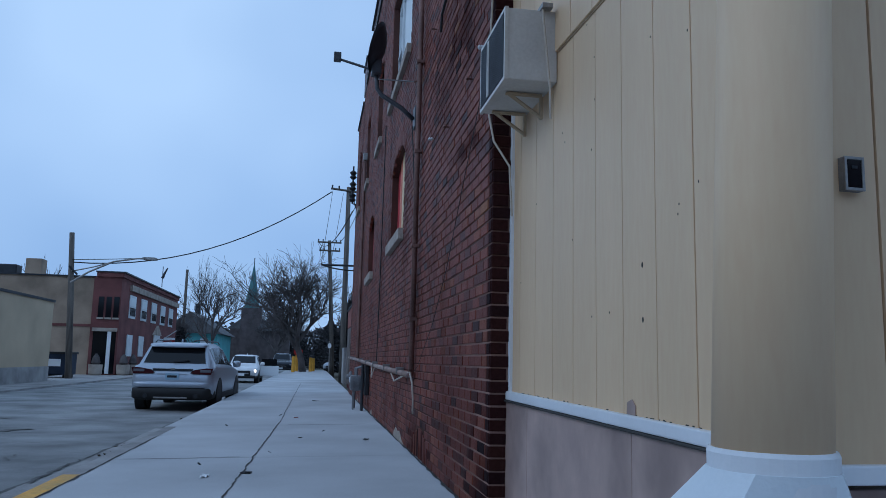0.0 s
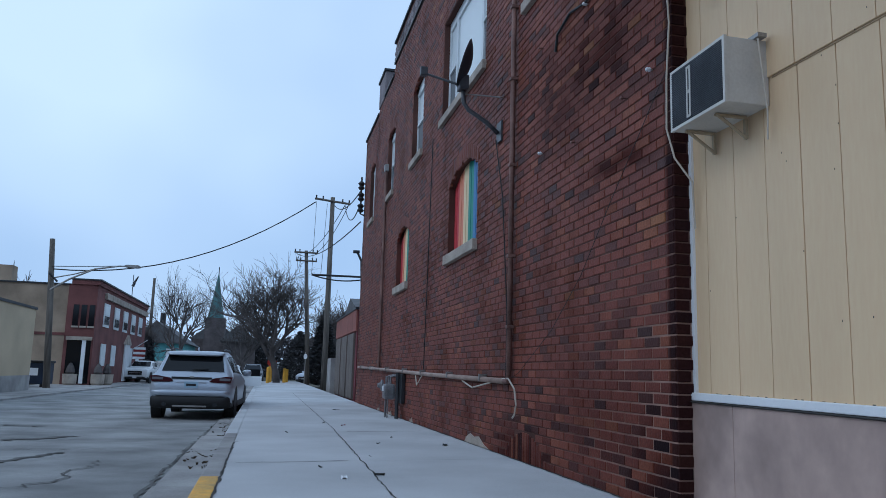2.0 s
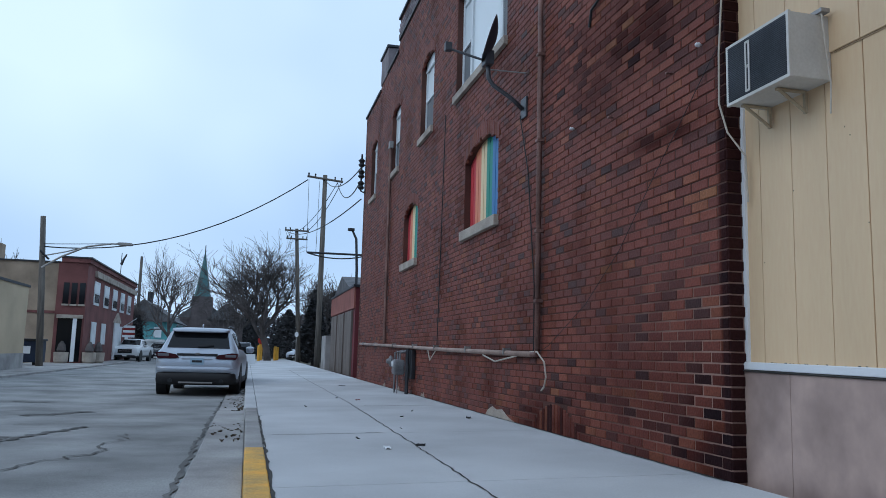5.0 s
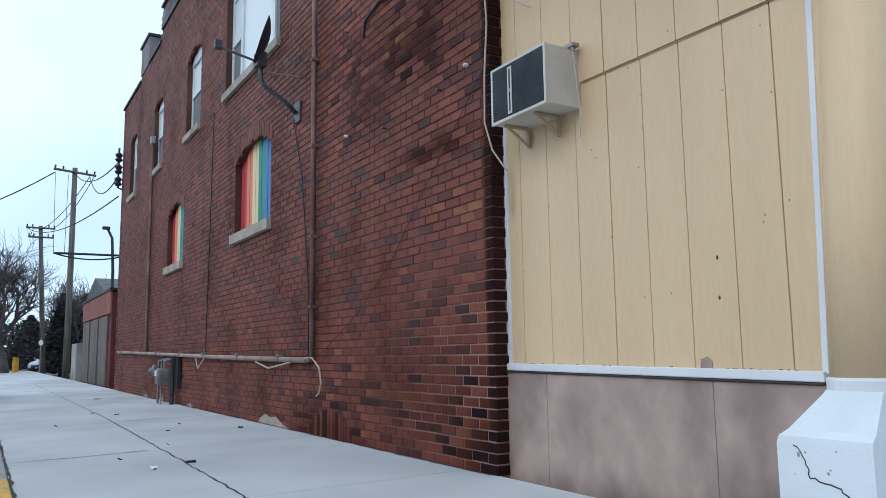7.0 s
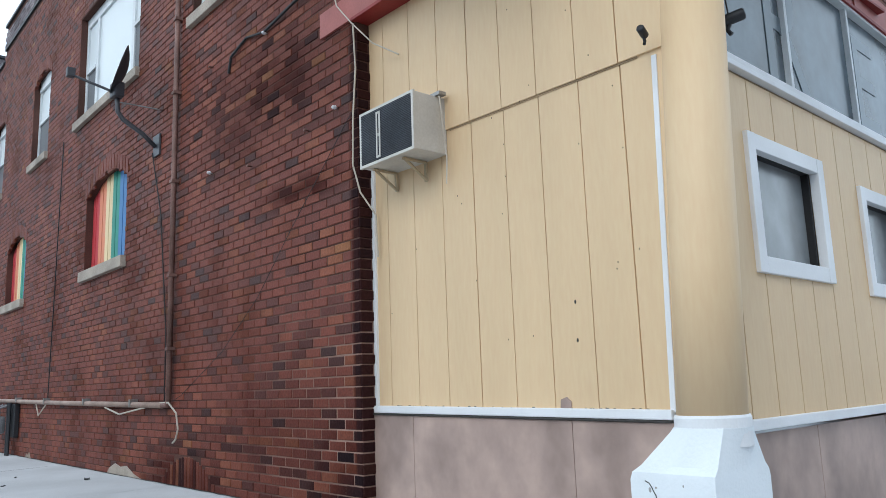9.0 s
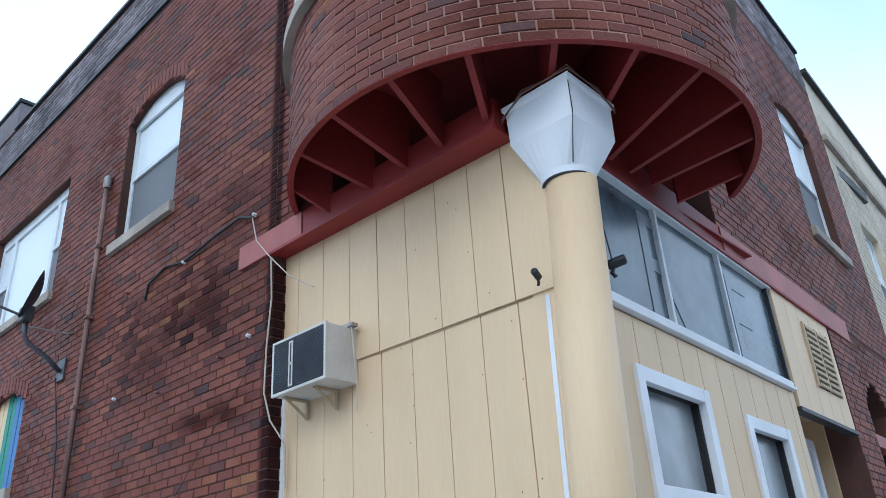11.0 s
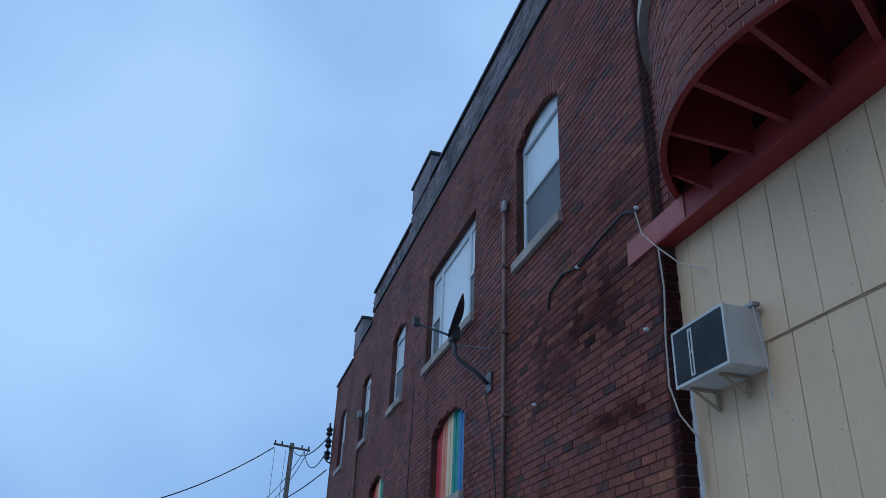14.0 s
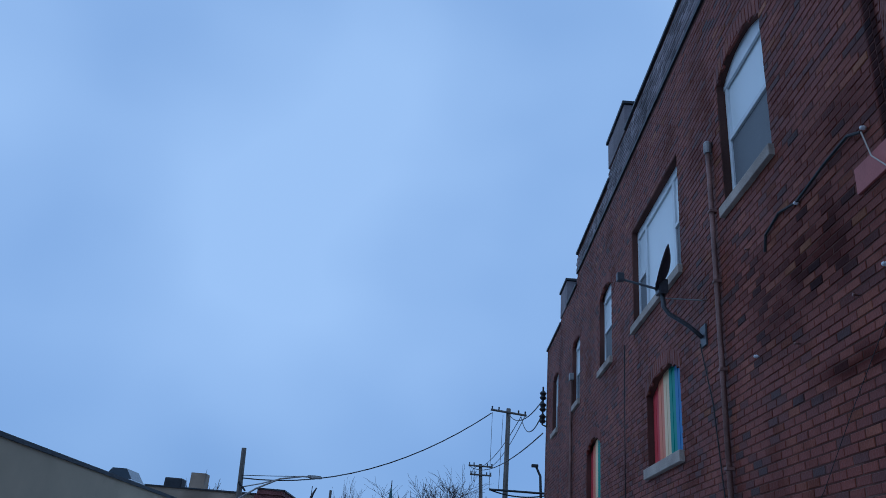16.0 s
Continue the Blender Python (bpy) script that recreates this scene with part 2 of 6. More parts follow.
M = {
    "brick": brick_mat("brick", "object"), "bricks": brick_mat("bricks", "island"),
    "mortar": mortar_mat("mortar"), "pale_mortar": mat("pale_mortar", (0.36, 0.2, 0.16), 0.9, vary=0.3, scale=3),
    "parapet": mat("weathered_parapet", (0.2, 0.175, 0.185), 0.9, vary=0.3, scale=4, by="island"),
    "siding": mat("cream_siding", (0.69, 0.5, 0.305), 0.5, vary=0.06, scale=3.5, bump=0.03, stretch=(1.4, 1.4, 0.25), grain=30),
    "white": mat("white_paint", (0.74, 0.76, 0.78), 0.5, vary=0.06, scale=6, bump=0.05),
    "plinth": mat("white_render", (0.7, 0.75, 0.78), 0.65, vary=0.06, scale=5, bump=0.12),
    "marble": mat("pinkish_stone", (0.4, 0.295, 0.255), 0.38, vary=0.17, scale=10, bump=0.03, stain=(0.235, 0.172, 0.152), grain=6, stretch=(1, 1, 0.8)),
    "concrete": mat("pale_concrete", (0.5, 0.51, 0.52), 0.9, vary=0.1, scale=2.5, bump=0.12, grain=90),
    "kerb": mat("kerb_concrete", (0.33, 0.32, 0.31), 0.9, vary=0.18, scale=6, bump=0.3),
    "yellow": mat("yellow_kerb_paint", (0.66, 0.34, 0.04), 0.7, vary=0.25, scale=14, bump=0.2, stain=(0.42, 0.28, 0.1)),
    "asphalt": mat("worn_asphalt", (0.27, 0.272, 0.268), 0.9, vary=0.24, scale=3.4, bump=0.4, grain=70),
    "tar": mat("dusty_tar_seam", (0.13, 0.128, 0.124), 0.9, vary=0.3),
    "crack": mat("dark_joint", (0.05, 0.048, 0.045), 0.95, vary=0.2),
    "red": mat("oxide_red_steel", (0.23, 0.021, 0.02), 0.55, vary=0.15, scale=5, bump=0.05),
    # "pink" is the red steel with daylight put into its colour
    "pink": mat("lit_red_steel", (0.36, 0.105, 0.09), 0.55, vary=0.14, scale=7, bump=0.05),
    "stone": mat("limestone", (0.36, 0.31, 0.26), 0.85, vary=0.2, scale=8, bump=0.2),
    "frame": mat("window_paint", (0.68, 0.72, 0.74), 0.5, vary=0.08, scale=8),
    # "blind" is glass with the sky's reflection put into its white colour
    "glass": glass_mat("window_glass"), "blind": mat("sky_white_pane", (0.72, 0.78, 0.8), 0.35, vary=0.03, scale=2, bump=0, spec=0.6),
    "screen": mat("insect_screen", (0.16, 0.17, 0.18), 0.7, vary=0.1, scale=3, grain=400),
    "metal": mat("galvanised_steel", (0.3, 0.29, 0.28), 0.5, 0.5, vary=0.2, scale=10),
    "pipe": mat("painted_pipe", (0.2, 0.11, 0.09), 0.6, 0.1, vary=0.3, scale=9),
    "dark": mat("dark_metal", (0.035, 0.037, 0.042), 0.5, 0.3, vary=0.2, scale=12),
    "grill": mat("condenser_fins", (0.09, 0.095, 0.11), 0.5, 0.6, vary=0.2, scale=20),
    "acbody": mat("cream_enamel", (0.56, 0.54, 0.5), 0.45, vary=0.1, scale=8, bump=0.03),
    "wood": mat("weathered_pole", (0.13, 0.115, 0.1), 0.9, vary=0.25, scale=8, bump=0.4, stretch=(4, 4, 0.4)),
    "bark": mat("bark", (0.1, 0.088, 0.085), 0.95, vary=0.25, scale=8),
    "tan": mat("tan_stucco", (0.5, 0.4, 0.27), 0.85, vary=0.1, scale=2),
    "tanbrick": mat("buff_brick", (0.33, 0.25, 0.18), 0.85, vary=0.2, scale=3),
    "redwall": mat("far_red_brick", (0.16, 0.06, 0.055), 0.85, vary=0.2, scale=4, grain=30),
    "shed": mat("red_block", (0.14, 0.024, 0.03), 0.75, vary=0.15, scale=4),
    "greydoor": mat("grey_door_boards", (0.15, 0.125, 0.11), 0.8, vary=0.2, scale=5, stretch=(3, 3, 0.5)),
    "teal": mat("teal_clapboard", (0.12, 0.36, 0.38), 0.7, vary=0.1), "roof": mat("grey_shingle", (0.12, 0.12, 0.125), 0.9, vary=0.2),
    "copper": mat("verdigris_spire", (0.08, 0.19, 0.2), 0.7, vary=0.2, scale=1), "churchwall": mat("church_brick", (0.1, 0.085, 0.085), 0.9, vary=0.2),
    "earth": mat("winter_ground", (0.11, 0.1, 0.075), 0.95, vary=0.25, scale=0.6, bump=0.4),
    "cable": mat("pale_cable", (0.5, 0.45, 0.38), 0.6, vary=0.1), "black": mat("black_rubber", (0.015, 0.015, 0.016), 0.6, vary=0.1),
    "cream": mat("cream_glazed_brick", (0.52, 0.44, 0.32), 0.6, vary=0.12, scale=6),
    "shopglass": mat("hazy_shop_glass", (0.2, 0.22, 0.23), 0.2, vary=0.2, scale=6, bump=0, spec=0.8, grain=3),
    "transom": mat("painted_over_glass", (0.085, 0.12, 0.145), 0.22, vary=0.35, scale=7, bump=0, spec=0.5, grain=3),
    "groove": mat("siding_groove", (0.4, 0.29, 0.175), 0.8, vary=0.2),
    "conduit": mat("pale_conduit", (0.33, 0.24, 0.2), 0.6, 0.1, vary=0.2, scale=10), "dishgrey": mat("dish_grey", (0.085, 0.09, 0.1), 0.45, 0.2, vary=0.15, scale=10),
    "meter": mat("meter_grey", (0.22, 0.22, 0.23), 0.5, 0.2, vary=0.25, scale=14), "letter": mat("faded_letter_paint", (0.15, 0.195, 0.225), 0.3, vary=0.08, bump=0),
    "leaves": mat("dead_leaf", (0.1, 0.075, 0.055), 0.9, vary=0.3, by="island"), "silver": mat("silver_paint", (0.43, 0.475, 0.54), 0.3, 0.4, vary=0.04, scale=3, bump=0),
    "whitecar": mat("white_car_paint", (0.72, 0.73, 0.74), 0.25, vary=0.03, scale=3, bump=0), "darkcar": mat("dark_car_paint", (0.03, 0.035, 0.045), 0.25, 0.2, vary=0.05, bump=0),
    "carglass": glass_mat("tinted_glass", (0.008, 0.009, 0.011), 0.08, 0.3), "taillight": glass_mat("tail_light_red", (0.05, 0.009, 0.013), 0.15, 0.4), "smoke": glass_mat("smoked_lens", (0.16, 0.16, 0.18), 0.12), "headglass": glass_mat("headlamp_glass", (0.45, 0.47, 0.5), 0.1),
    "rim": mat("alloy", (0.4, 0.4, 0.42), 0.3, 0.8, vary=0.1), "plate": mat("plate_blue", (0.35, 0.5, 0.62), 0.5, vary=0.05), "shedface": mat("faded_red_fascia", (0.25, 0.085, 0.065), 0.75, vary=0.15, scale=5),
    "dumpblue": mat("dark_blue_steel", (0.015, 0.025, 0.05), 0.5, 0.2, vary=0.2), "yellowpost": mat("yellow_post_paint", (0.7, 0.36, 0.04), 0.6, vary=0.15), "signred": mat("sign_red", (0.5, 0.04, 0.03), 0.5, vary=0.08),
    "needles": mat("evergreen", (0.055, 0.055, 0.058), 0.9, vary=0.3, by="island", bump=0), "woods": mat("winter_woods", (0.07, 0.066, 0.07), 0.95, vary=0.3, by="island", bump=0),
    "door": mat("white_door_paint", (0.6, 0.64, 0.68), 0.5, vary=0.06),
}

M["lamp"] = bpy.data.materials.new("lit_headlamp")
M["lamp"].use_nodes = True
M["lamp"].node_tree.nodes["Principled BSDF"].inputs["Emission Color"].default_value = (1.0, 0.78, 0.5, 1)
M["lamp"].node_tree.nodes["Principled BSDF"].inputs["Emission Strength"].default_value = 14.0


# ---- building helpers ----
def link(name, me, material, parent=None, label="", m=None):
    if material and not me.materials:
        me.materials.append(material)
    ob = new(name, me)
    if m is not None:
        ob.matrix_basis = m
    if parent:
        ob.parent = parent
    if label:
        ob["label"] = label
    return ob


def part(name, bm, material, parent=None, label="", smooth=False):
    me = bpy.data.meshes.new(name)
    bm.to_mesh(me)
    bm.free()
    if smooth:
        me.shade_smooth()
    return link(name, me, material, parent, label)


def thing(name, at=(0, 0, 0), turn=0.0):
    ob = new(name)
    ob.matrix_basis = Matrix.Translation(at) @ Matrix.Rotation(turn, 4, "Z")
    ob.empty_display_size = 0.1
    return ob


def boxes(*spans, m=None, bevel=0.0):
    """A bmesh of boxes (x0, x1, y0, y1, z0, z1)."""
    bm = bmesh.new()
    for x0, x1, y0, y1, z0, z1 in spans:
        v = [bm.verts.new((x, y, z)) for x in (x0, x1) for y in (y0, y1) for z in (z0, z1)]
        for f in ((0, 1, 3, 2), (4, 6, 7, 5), (0, 4, 5, 1), (2, 3, 7, 6), (0, 2, 6, 4), (1, 5, 7, 3)):
            bm.faces.new([v[i] for i in f])
    if bevel:
        bmesh.ops.bevel(bm, geom=bm.edges[:], offset=bevel, segments=2, affect="EDGES", profile=0.6)
    if m is not None:
        bmesh.ops.transform(bm, matrix=m, verts=bm.verts)
        if m.determinant() < 0:
            bmesh.ops.reverse_faces(bm, faces=bm.faces)
    return bm


def tube(points, r0, r1=None, sides=8, bm=None, caps=True):
    """A round bar along points, from radius r0 to r1."""
    bm = bm or bmesh.new()
    r1 = r0 if r1 is None else r1
    pts = [Vector(p) for p in points]
    rings, up = [], None
    for i, p in enumerate(pts):
        d = (pts[min(i + 1, len(pts) - 1)] - pts[max(i - 1, 0)]).normalized()
        if up is None or abs(d.dot(up)) > 0.95:
            up = Vector((0, 0, 1)) if abs(d.z) < 0.9 else Vector((1, 0, 0))
        a = d.cross(up).normalized()
        b = a.cross(d)
        up = b
        r = r0 + (r1 - r0) * i / max(1, len(pts) - 1)
        rings.append([bm.verts.new(p + (a * math.cos(q) + b * math.sin(q)) * r) for q in (2 * math.pi * j / sides for j in range(sides))])
    for s, t in zip(rings, rings[1:]):
        for j in range(sides):
            bm.faces.new((s[j], s[(j + 1) % sides], t[(j + 1) % sides], t[j]))
    if caps:
        bm.faces.new(rings[0][::-1])
        bm.faces.new(rings[-1])
    return bm


def prism(outline, d0, d1, m=None):
    """An outline of (a, z) points, thick from depth d0 to d1 along the local y."""
    bm = bmesh.new()
    f = [bm.verts.new((a, d0, z)) for a, z in outline]
    g = [bm.verts.new((a, d1, z)) for a, z in outline]
    bm.faces.new(f)
    bm.faces.new(g[::-1])
    k = len(f)
    for i in range(k):
        bm.faces.new((f[(i + 1) % k], f[i], g[i], g[(i + 1) % k]))
    if m is not None:
        bmesh.ops.transform(bm, matrix=m, verts=bm.verts)
    bmesh.ops.recalc_face_normals(bm, faces=bm.faces)
    return bm


def lathe(profile, sides=32, m=None):
    """A turned body from (radius, z) points."""
    bm = bmesh.new()
    rings = [[bm.verts.new((r * math.cos(2 * math.pi * j / sides), r * math.sin(2 * math.pi * j / sides), z)) for j in range(sides)] for r, z in profile]
    for s, t in zip(rings, rings[1:]):
        for j in range(sides):
            bm.faces.new((s[j], s[(j + 1) % sides], t[(j + 1) % sides], t[j]))
    bm.faces.new(rings[0][::-1])
    bm.faces.new(rings[-1])
    if m is not None:
        bmesh.ops.transform(bm, matrix=m, verts=bm.verts)
    return bm


def sag(p, q, drop, n=14):
    return [Vector(p).lerp(Vector(q), i / n) - Vector((0, 0, 4 * drop * (i / n) * (1 - i / n))) for i in range(n + 1)]


# ---- the two street walls, as frames: a along the wall, d out of it, z up ----
SIDE = Matrix(((0, -1, 0, 0), (1, 0, 0, 0), (0, 0, 1, 0), (0, 0, 0, 1)))
LEAN = math.atan(0.05)
FC, FS = math.cos(LEAN), math.sin(LEAN)
K = 1.09
FRONT = Matrix(((K * FC, K * FS, 0, 0.661), (K * FS, -K * FC, 0, -2.665), (0, 0, K, -0.083), (0, 0, 0, 1)))
COURSE, BRICK = 0.0792, 0.225
BAY, BAY_R, BAY_Z = Vector((1.17, -1.75, 0)), 1.87, 4.06


def arch_top(o, a):
    """Height of an opening (a0, a1, z0, spring, rise) over the place a."""
    a0, a1, z0, z1, rise = o
    q = (a - (a0 + a1) / 2) / ((a1 - a0) / 2)
    return z1 + rise * (1 - q * q)


def wall_with_openings(name, m, a0, a1, z0, tops, openings, thick, material, parent=None):
    """A thick wall with real openings; tops: (a from, a to, height)."""
    cuts = sorted({a0, a1, *(o[0] for o in openings), *(o[1] for o in openings), *(t[0] for t in tops), *(t[1] for t in tops)})
    cuts = [c for c in cuts if a0 <= c <= a1]
    spans, heads = [], []
    for s, e in zip(cuts, cuts[1:]):
        mid, z = (s + e) / 2, z0
        top = next((t[2] for t in tops if t[0] <= mid <= t[1]), tops[-1][2])
        for o in sorted((o for o in openings if o[0] <= mid <= o[1]), key=lambda o: o[2]):
            if o[2] > z:
                spans.append((s, e, -thick, -0.006, z, o[2]))
            z = o[3] + o[4]
            if o[4] and (s, e) == (o[0], o[1]):
                heads.append(o)
        spans.append((s, e, -thick, -0.006, z, top))
    bm = boxes(*spans)
    for o in heads:
        n = 12
        for i in range(n):
            s, e = o[0] + (o[1] - o[0]) * i / n, o[0] + (o[1] - o[0]) * (i + 1) / n
            zs, ze, zt = arch_top(o, s), arch_top(o, e), o[3] + o[4]
            if zt - min(zs, ze) < 1e-4:
                continue
            lo = [bm.verts.new(p) for p in ((s, -0.008, zs), (e, -0.008, ze), (e, -thick, ze), (s, -thick, zs))]
            hi = [bm.verts.new(p) for p in ((s, -0.008, zt), (e, -0.008, zt))]
            bm.faces.new(lo)
            bm.faces.new((lo[0], hi[0], hi[1], lo[1]))
    bmesh.ops.transform(bm, matrix=m, verts=bm.verts)
    bmesh.ops.recalc_face_normals(bm, faces=bm.faces)
    return part(name, bm, material, parent)


def brick_rows(a0, a1, z0, z1, openings, rng, skip=None):
    """Bricks of a running bond as (a from, a to, z from, z to), cut at the openings."""
    rows = []
    for r in range(int((z1 - z0) / COURSE)):
        lo = z0 + r * COURSE
        hi, mid = lo + COURSE - 0.0115, lo + COURSE / 2
        a = a0 - (BRICK / 2 if r % 2 else 0)
        while a < a1:
            s, e = max(a, a0), min(a + BRICK, a1)
            a += BRICK
            pieces = [(s, e)]
            for o in openings:
                if o[2] <= mid:
                    inside = [q for q in (o[0], o[1])]
                    if mid > o[3] and o[4]:
                        if mid >= o[3] + o[4]:
                            continue
                        w = math.sqrt(1 - (mid - o[3]) / o[4]) * (o[1] - o[0]) / 2
                        inside = [(o[0] + o[1]) / 2 - w, (o[0] + o[1]) / 2 + w]
                    elif mid > o[3]:
                        continue
                    pieces = [(p, q) for s2, e2 in pieces for p, q in ((s2, min(e2, inside[0])), (max(s2, inside[1]), e2)) if q > p]
            for p, q in pieces:
                if q - p > 0.03 and not (skip and skip((p + q) / 2, mid)):
                    rows.append((p + 0.0056, q - 0.0056, lo + rng.uniform(-0.002, 0.002), hi + rng.uniform(-0.002, 0.002)))
    return rows


def brick_verts(a0, a1, z0, z1, d):
    c = 0.004
    return [(a0, -0.03, z0), (a1, -0.03, z0), (a1, -0.03, z1), (a0, -0.03, z1), (a0, d - c, z0), (a1, d - c, z0), (a1, d - c, z1), (a0, d - c, z1),
            (a0 + c, d, z0 + c), (a1 - c, d, z0 + c), (a1 - c, d, z1 - c), (a0 + c, d, z1 - c)]


BRICK_FACES = [(0, 1, 5, 4), (1, 2, 6, 5), (2, 3, 7, 6), (3, 0, 4, 7), (4, 5, 9, 8), (5, 6, 10, 9), (6, 7, 11, 10), (7, 4, 8, 11), (8, 9, 10, 11)]


def lay_bricks(rows, place, parent, near, rng, stuff_name, material=None, flip=False):
    """The bricks that 'near' picks are objects on shared meshes; the rest is one mesh. place: (a, d, z) to the world."""
    shared, verts, faces, count = {}, [], [], 0
    for a0, a1, z0, z1 in rows:
        d = rng.uniform(-0.003, 0.003)
        if near and count < 290 and near((a0 + a1) / 2, (z0 + z1) / 2):
            w = round(a1 - a0, 2)
            if w not in shared:
                me = bpy.data.meshes.new("brick")
                vs = brick_verts(-w / 2, w / 2, -0.0338, 0.0338, 0)
                me.from_pydata(vs, [], [f[::-1] for f in BRICK_FACES] if flip else BRICK_FACES)
                me.materials.append(M["brick"])
                shared[w] = me
            ob = new("brick", shared[w])
            ob.matrix_basis = place((a0 + a1) / 2, d, (z0 + z1) / 2, True)
            ob.parent = parent
            count += 1
            continue
        k = len(verts)
        verts += [place(*v, False) for v in brick_verts(a0, a1, z0, z1, d)]
        faces += [tuple(k + i for i in (f[::-1] if flip else f)) for f in BRICK_FACES]
    me = bpy.data.meshes.new(stuff_name)
    me.from_pydata(verts, [], faces)
    return tagged(link(stuff_name, me, material or M["bricks"], parent), kind="stuff")


def flat_place(m):
    def place(a, d, z, whole):
        if whole:
            return m @ Matrix.Translation((a, d, z))
        return tuple(m @ Vector((a, d, z)))
    return place

# ---- ground, road, pavement ----
ground = tagged(part("ground", boxes((-400, 400, -300, 900, -1.3, -0.4)), M["earth"]), "dull winter ground reaching the horizon", "ground", kind="structure")


def road_height(x, y):
    q = min(1.0, max(0.0, (y - 1) / 13))
    return -0.235 - 0.1 * q * q * (3 - 2 * q)


bm = bmesh.new()
bmesh.ops.create_grid(bm, x_segments=40, y_segments=240, size=0.5)
for v in bm.verts:
    x, y = -10.6 + (v.co.x + 0.5) * 7.6, -40 + (v.co.y + 0.5) * 240
    v.co = (x, y, 0)
    v.co.z = road_height(x, y) + 0.006 * noise.noise((x * 0.9, y * 0.35, 0))
road = tagged(part("road", bm, M["asphalt"], smooth=True), "worn grey patched asphalt street", "road", kind="structure")
cross = tagged(part("road", boxes((-60, 60, -16, -5.6, -0.33, -0.215)), M["asphalt"]), "worn grey asphalt of the crossing street", "road", kind="structure")


def crack_line(points, width, z, name, parent, seed, lift=0.004, step=0.12, wob=0.035):
    """A thin dark ragged strip that lies on the ground."""
    r = random.Random(seed)
    bm = bmesh.new()
    last = None
    for p, q in zip(points, points[1:]):
        n = max(2, int((Vector(q) - Vector(p)).length / step))
        for i in range(n):
            c = Vector(p).lerp(Vector(q), i / n)
            side = Vector((-(q[1] - p[1]), q[0] - p[0], 0)).normalized()
            c = Vector((c.x, c.y, 0)) + side * r.uniform(-wob, wob)
            w = width * r.uniform(0.4, 1.3) / 2
            zz = z(c.x, c.y) + lift
            pair = [bm.verts.new((c + side * s * w)[:2] + (zz,)) for s in (-1, 1)]
            if last:
                bm.faces.new((last[0], last[1], pair[1], pair[0]))
            last = pair
    bmesh.ops.recalc_face_normals(bm, faces=bm.faces)
    ob = part(name, bm, M["tar" if name == "road_crack" else "crack"], parent)
    return ob


def pave_z(x, y):
    return 0.02 * min(0, x)


pavement = tagged(new("pavement"), "pale concrete pavement slabs with cracked joints", "pavement", kind="structure")
joints_y = [-5.5, -2.6, 0.4, 3.5, 7.4, 11.5, 16, 21, 27, 34, 42, 50, 60]
for s, e in zip(joints_y, joints_y[1:]):
    for x0, x1 in ((-3.0, 0.02),):
        bm = boxes((x0, x1, s + 0.006, e - 0.006, -0.4, 0.0), bevel=0.006)
        for v in bm.verts:
            v.co.z += pave_z(v.co.x, 0)
        part("slab", bm, M["concrete"], pavement)
part("joint_fill", boxes((-3.0, 0.1, -5.5, 60, -0.4, -0.085)), M["crack"], pavement)
crack_line([(-1.9, -4), (-1.72, 0), (-1.66, 2.4), (-1.55, 8), (-1.5, 28)], 0.014, pave_z, "crack", pavement, 5, wob=0.012)
crack_line([(-1.4, 7.38), (-0.1, 7.42)], 0.022, pave_z, "crack", pavement, 6)
crack_line([(-2.9, 3.5), (-1.65, 3.52)], 0.02, pave_z, "crack", pavement, 7)
front_walk = tagged(part("pavement", boxes((0.02, 30, -5.5, -2.6, -0.4, -0.004), (-3.0, 30, -5.6, -5.5, -0.4, -0.02)), M["concrete"]), "pale concrete pavement along the shop front", "pavement", kind="structure")
far_walk = tagged(part("pavement", boxes((-14.5, -10.6, -40, 200, -0.5, -0.27)), M["kerb"]), "grey concrete pavement across the street", "pavement", kind="structure")
kerb = tagged(new("kerb"), "concrete kerb, its near length painted yellow", "kerb", kind="structure")
part("kerb_stone", boxes((-3.17, -3.004, -5.6, 2.5, -0.4, -0.06), bevel=0.015), M["yellow"], kerb, "yellow painted kerb")
part("kerb_stone", boxes((-3.17, -3.004, 2.504, 5.9, -0.4, -0.062), bevel=0.015), M["kerb"], kerb)
part("kerb_stone", boxes((-3.17, -3.004, 5.904, 7.4, -0.4, -0.068), bevel=0.02), M["kerb"], kerb)
for y0, y1 in ((7.404, 16), (16.004, 27), (27.004, 42), (42.004, 60)):
    part("kerb_stone", boxes((-3.19, -3.004, y0, y1, -0.4, -0.072), bevel=0.02), M["concrete"], kerb)
crack_line([(-3.0, -5), (-2.995, 3), (-3.0, 5.8), (-2.9, 5.95)], 0.025, pave_z, "crack", kerb, 9, wob=0.008)
crack_line([(-0.012, 0.05), (-0.015, 9), (-0.012, 18)], 0.035, pave_z, "crack", pavement, 10, wob=0.008)
gutter = tagged(part("gutter", boxes((-3.62, -3.174, -5.6, 3, -0.5, -0.212), (-3.62, -3.174, 3.005, 9, -0.5, -0.24), (-3.62, -3.174, 9.005, 60, -0.5, -0.3), bevel=0.01), M["kerb"]), "stained concrete gutter strip", "gutter", kind="structure")
road_z = lambda x, y: road_height(x, y) + 0.006 * noise.noise((x * 0.9, y * 0.35, 0)) + 0.006
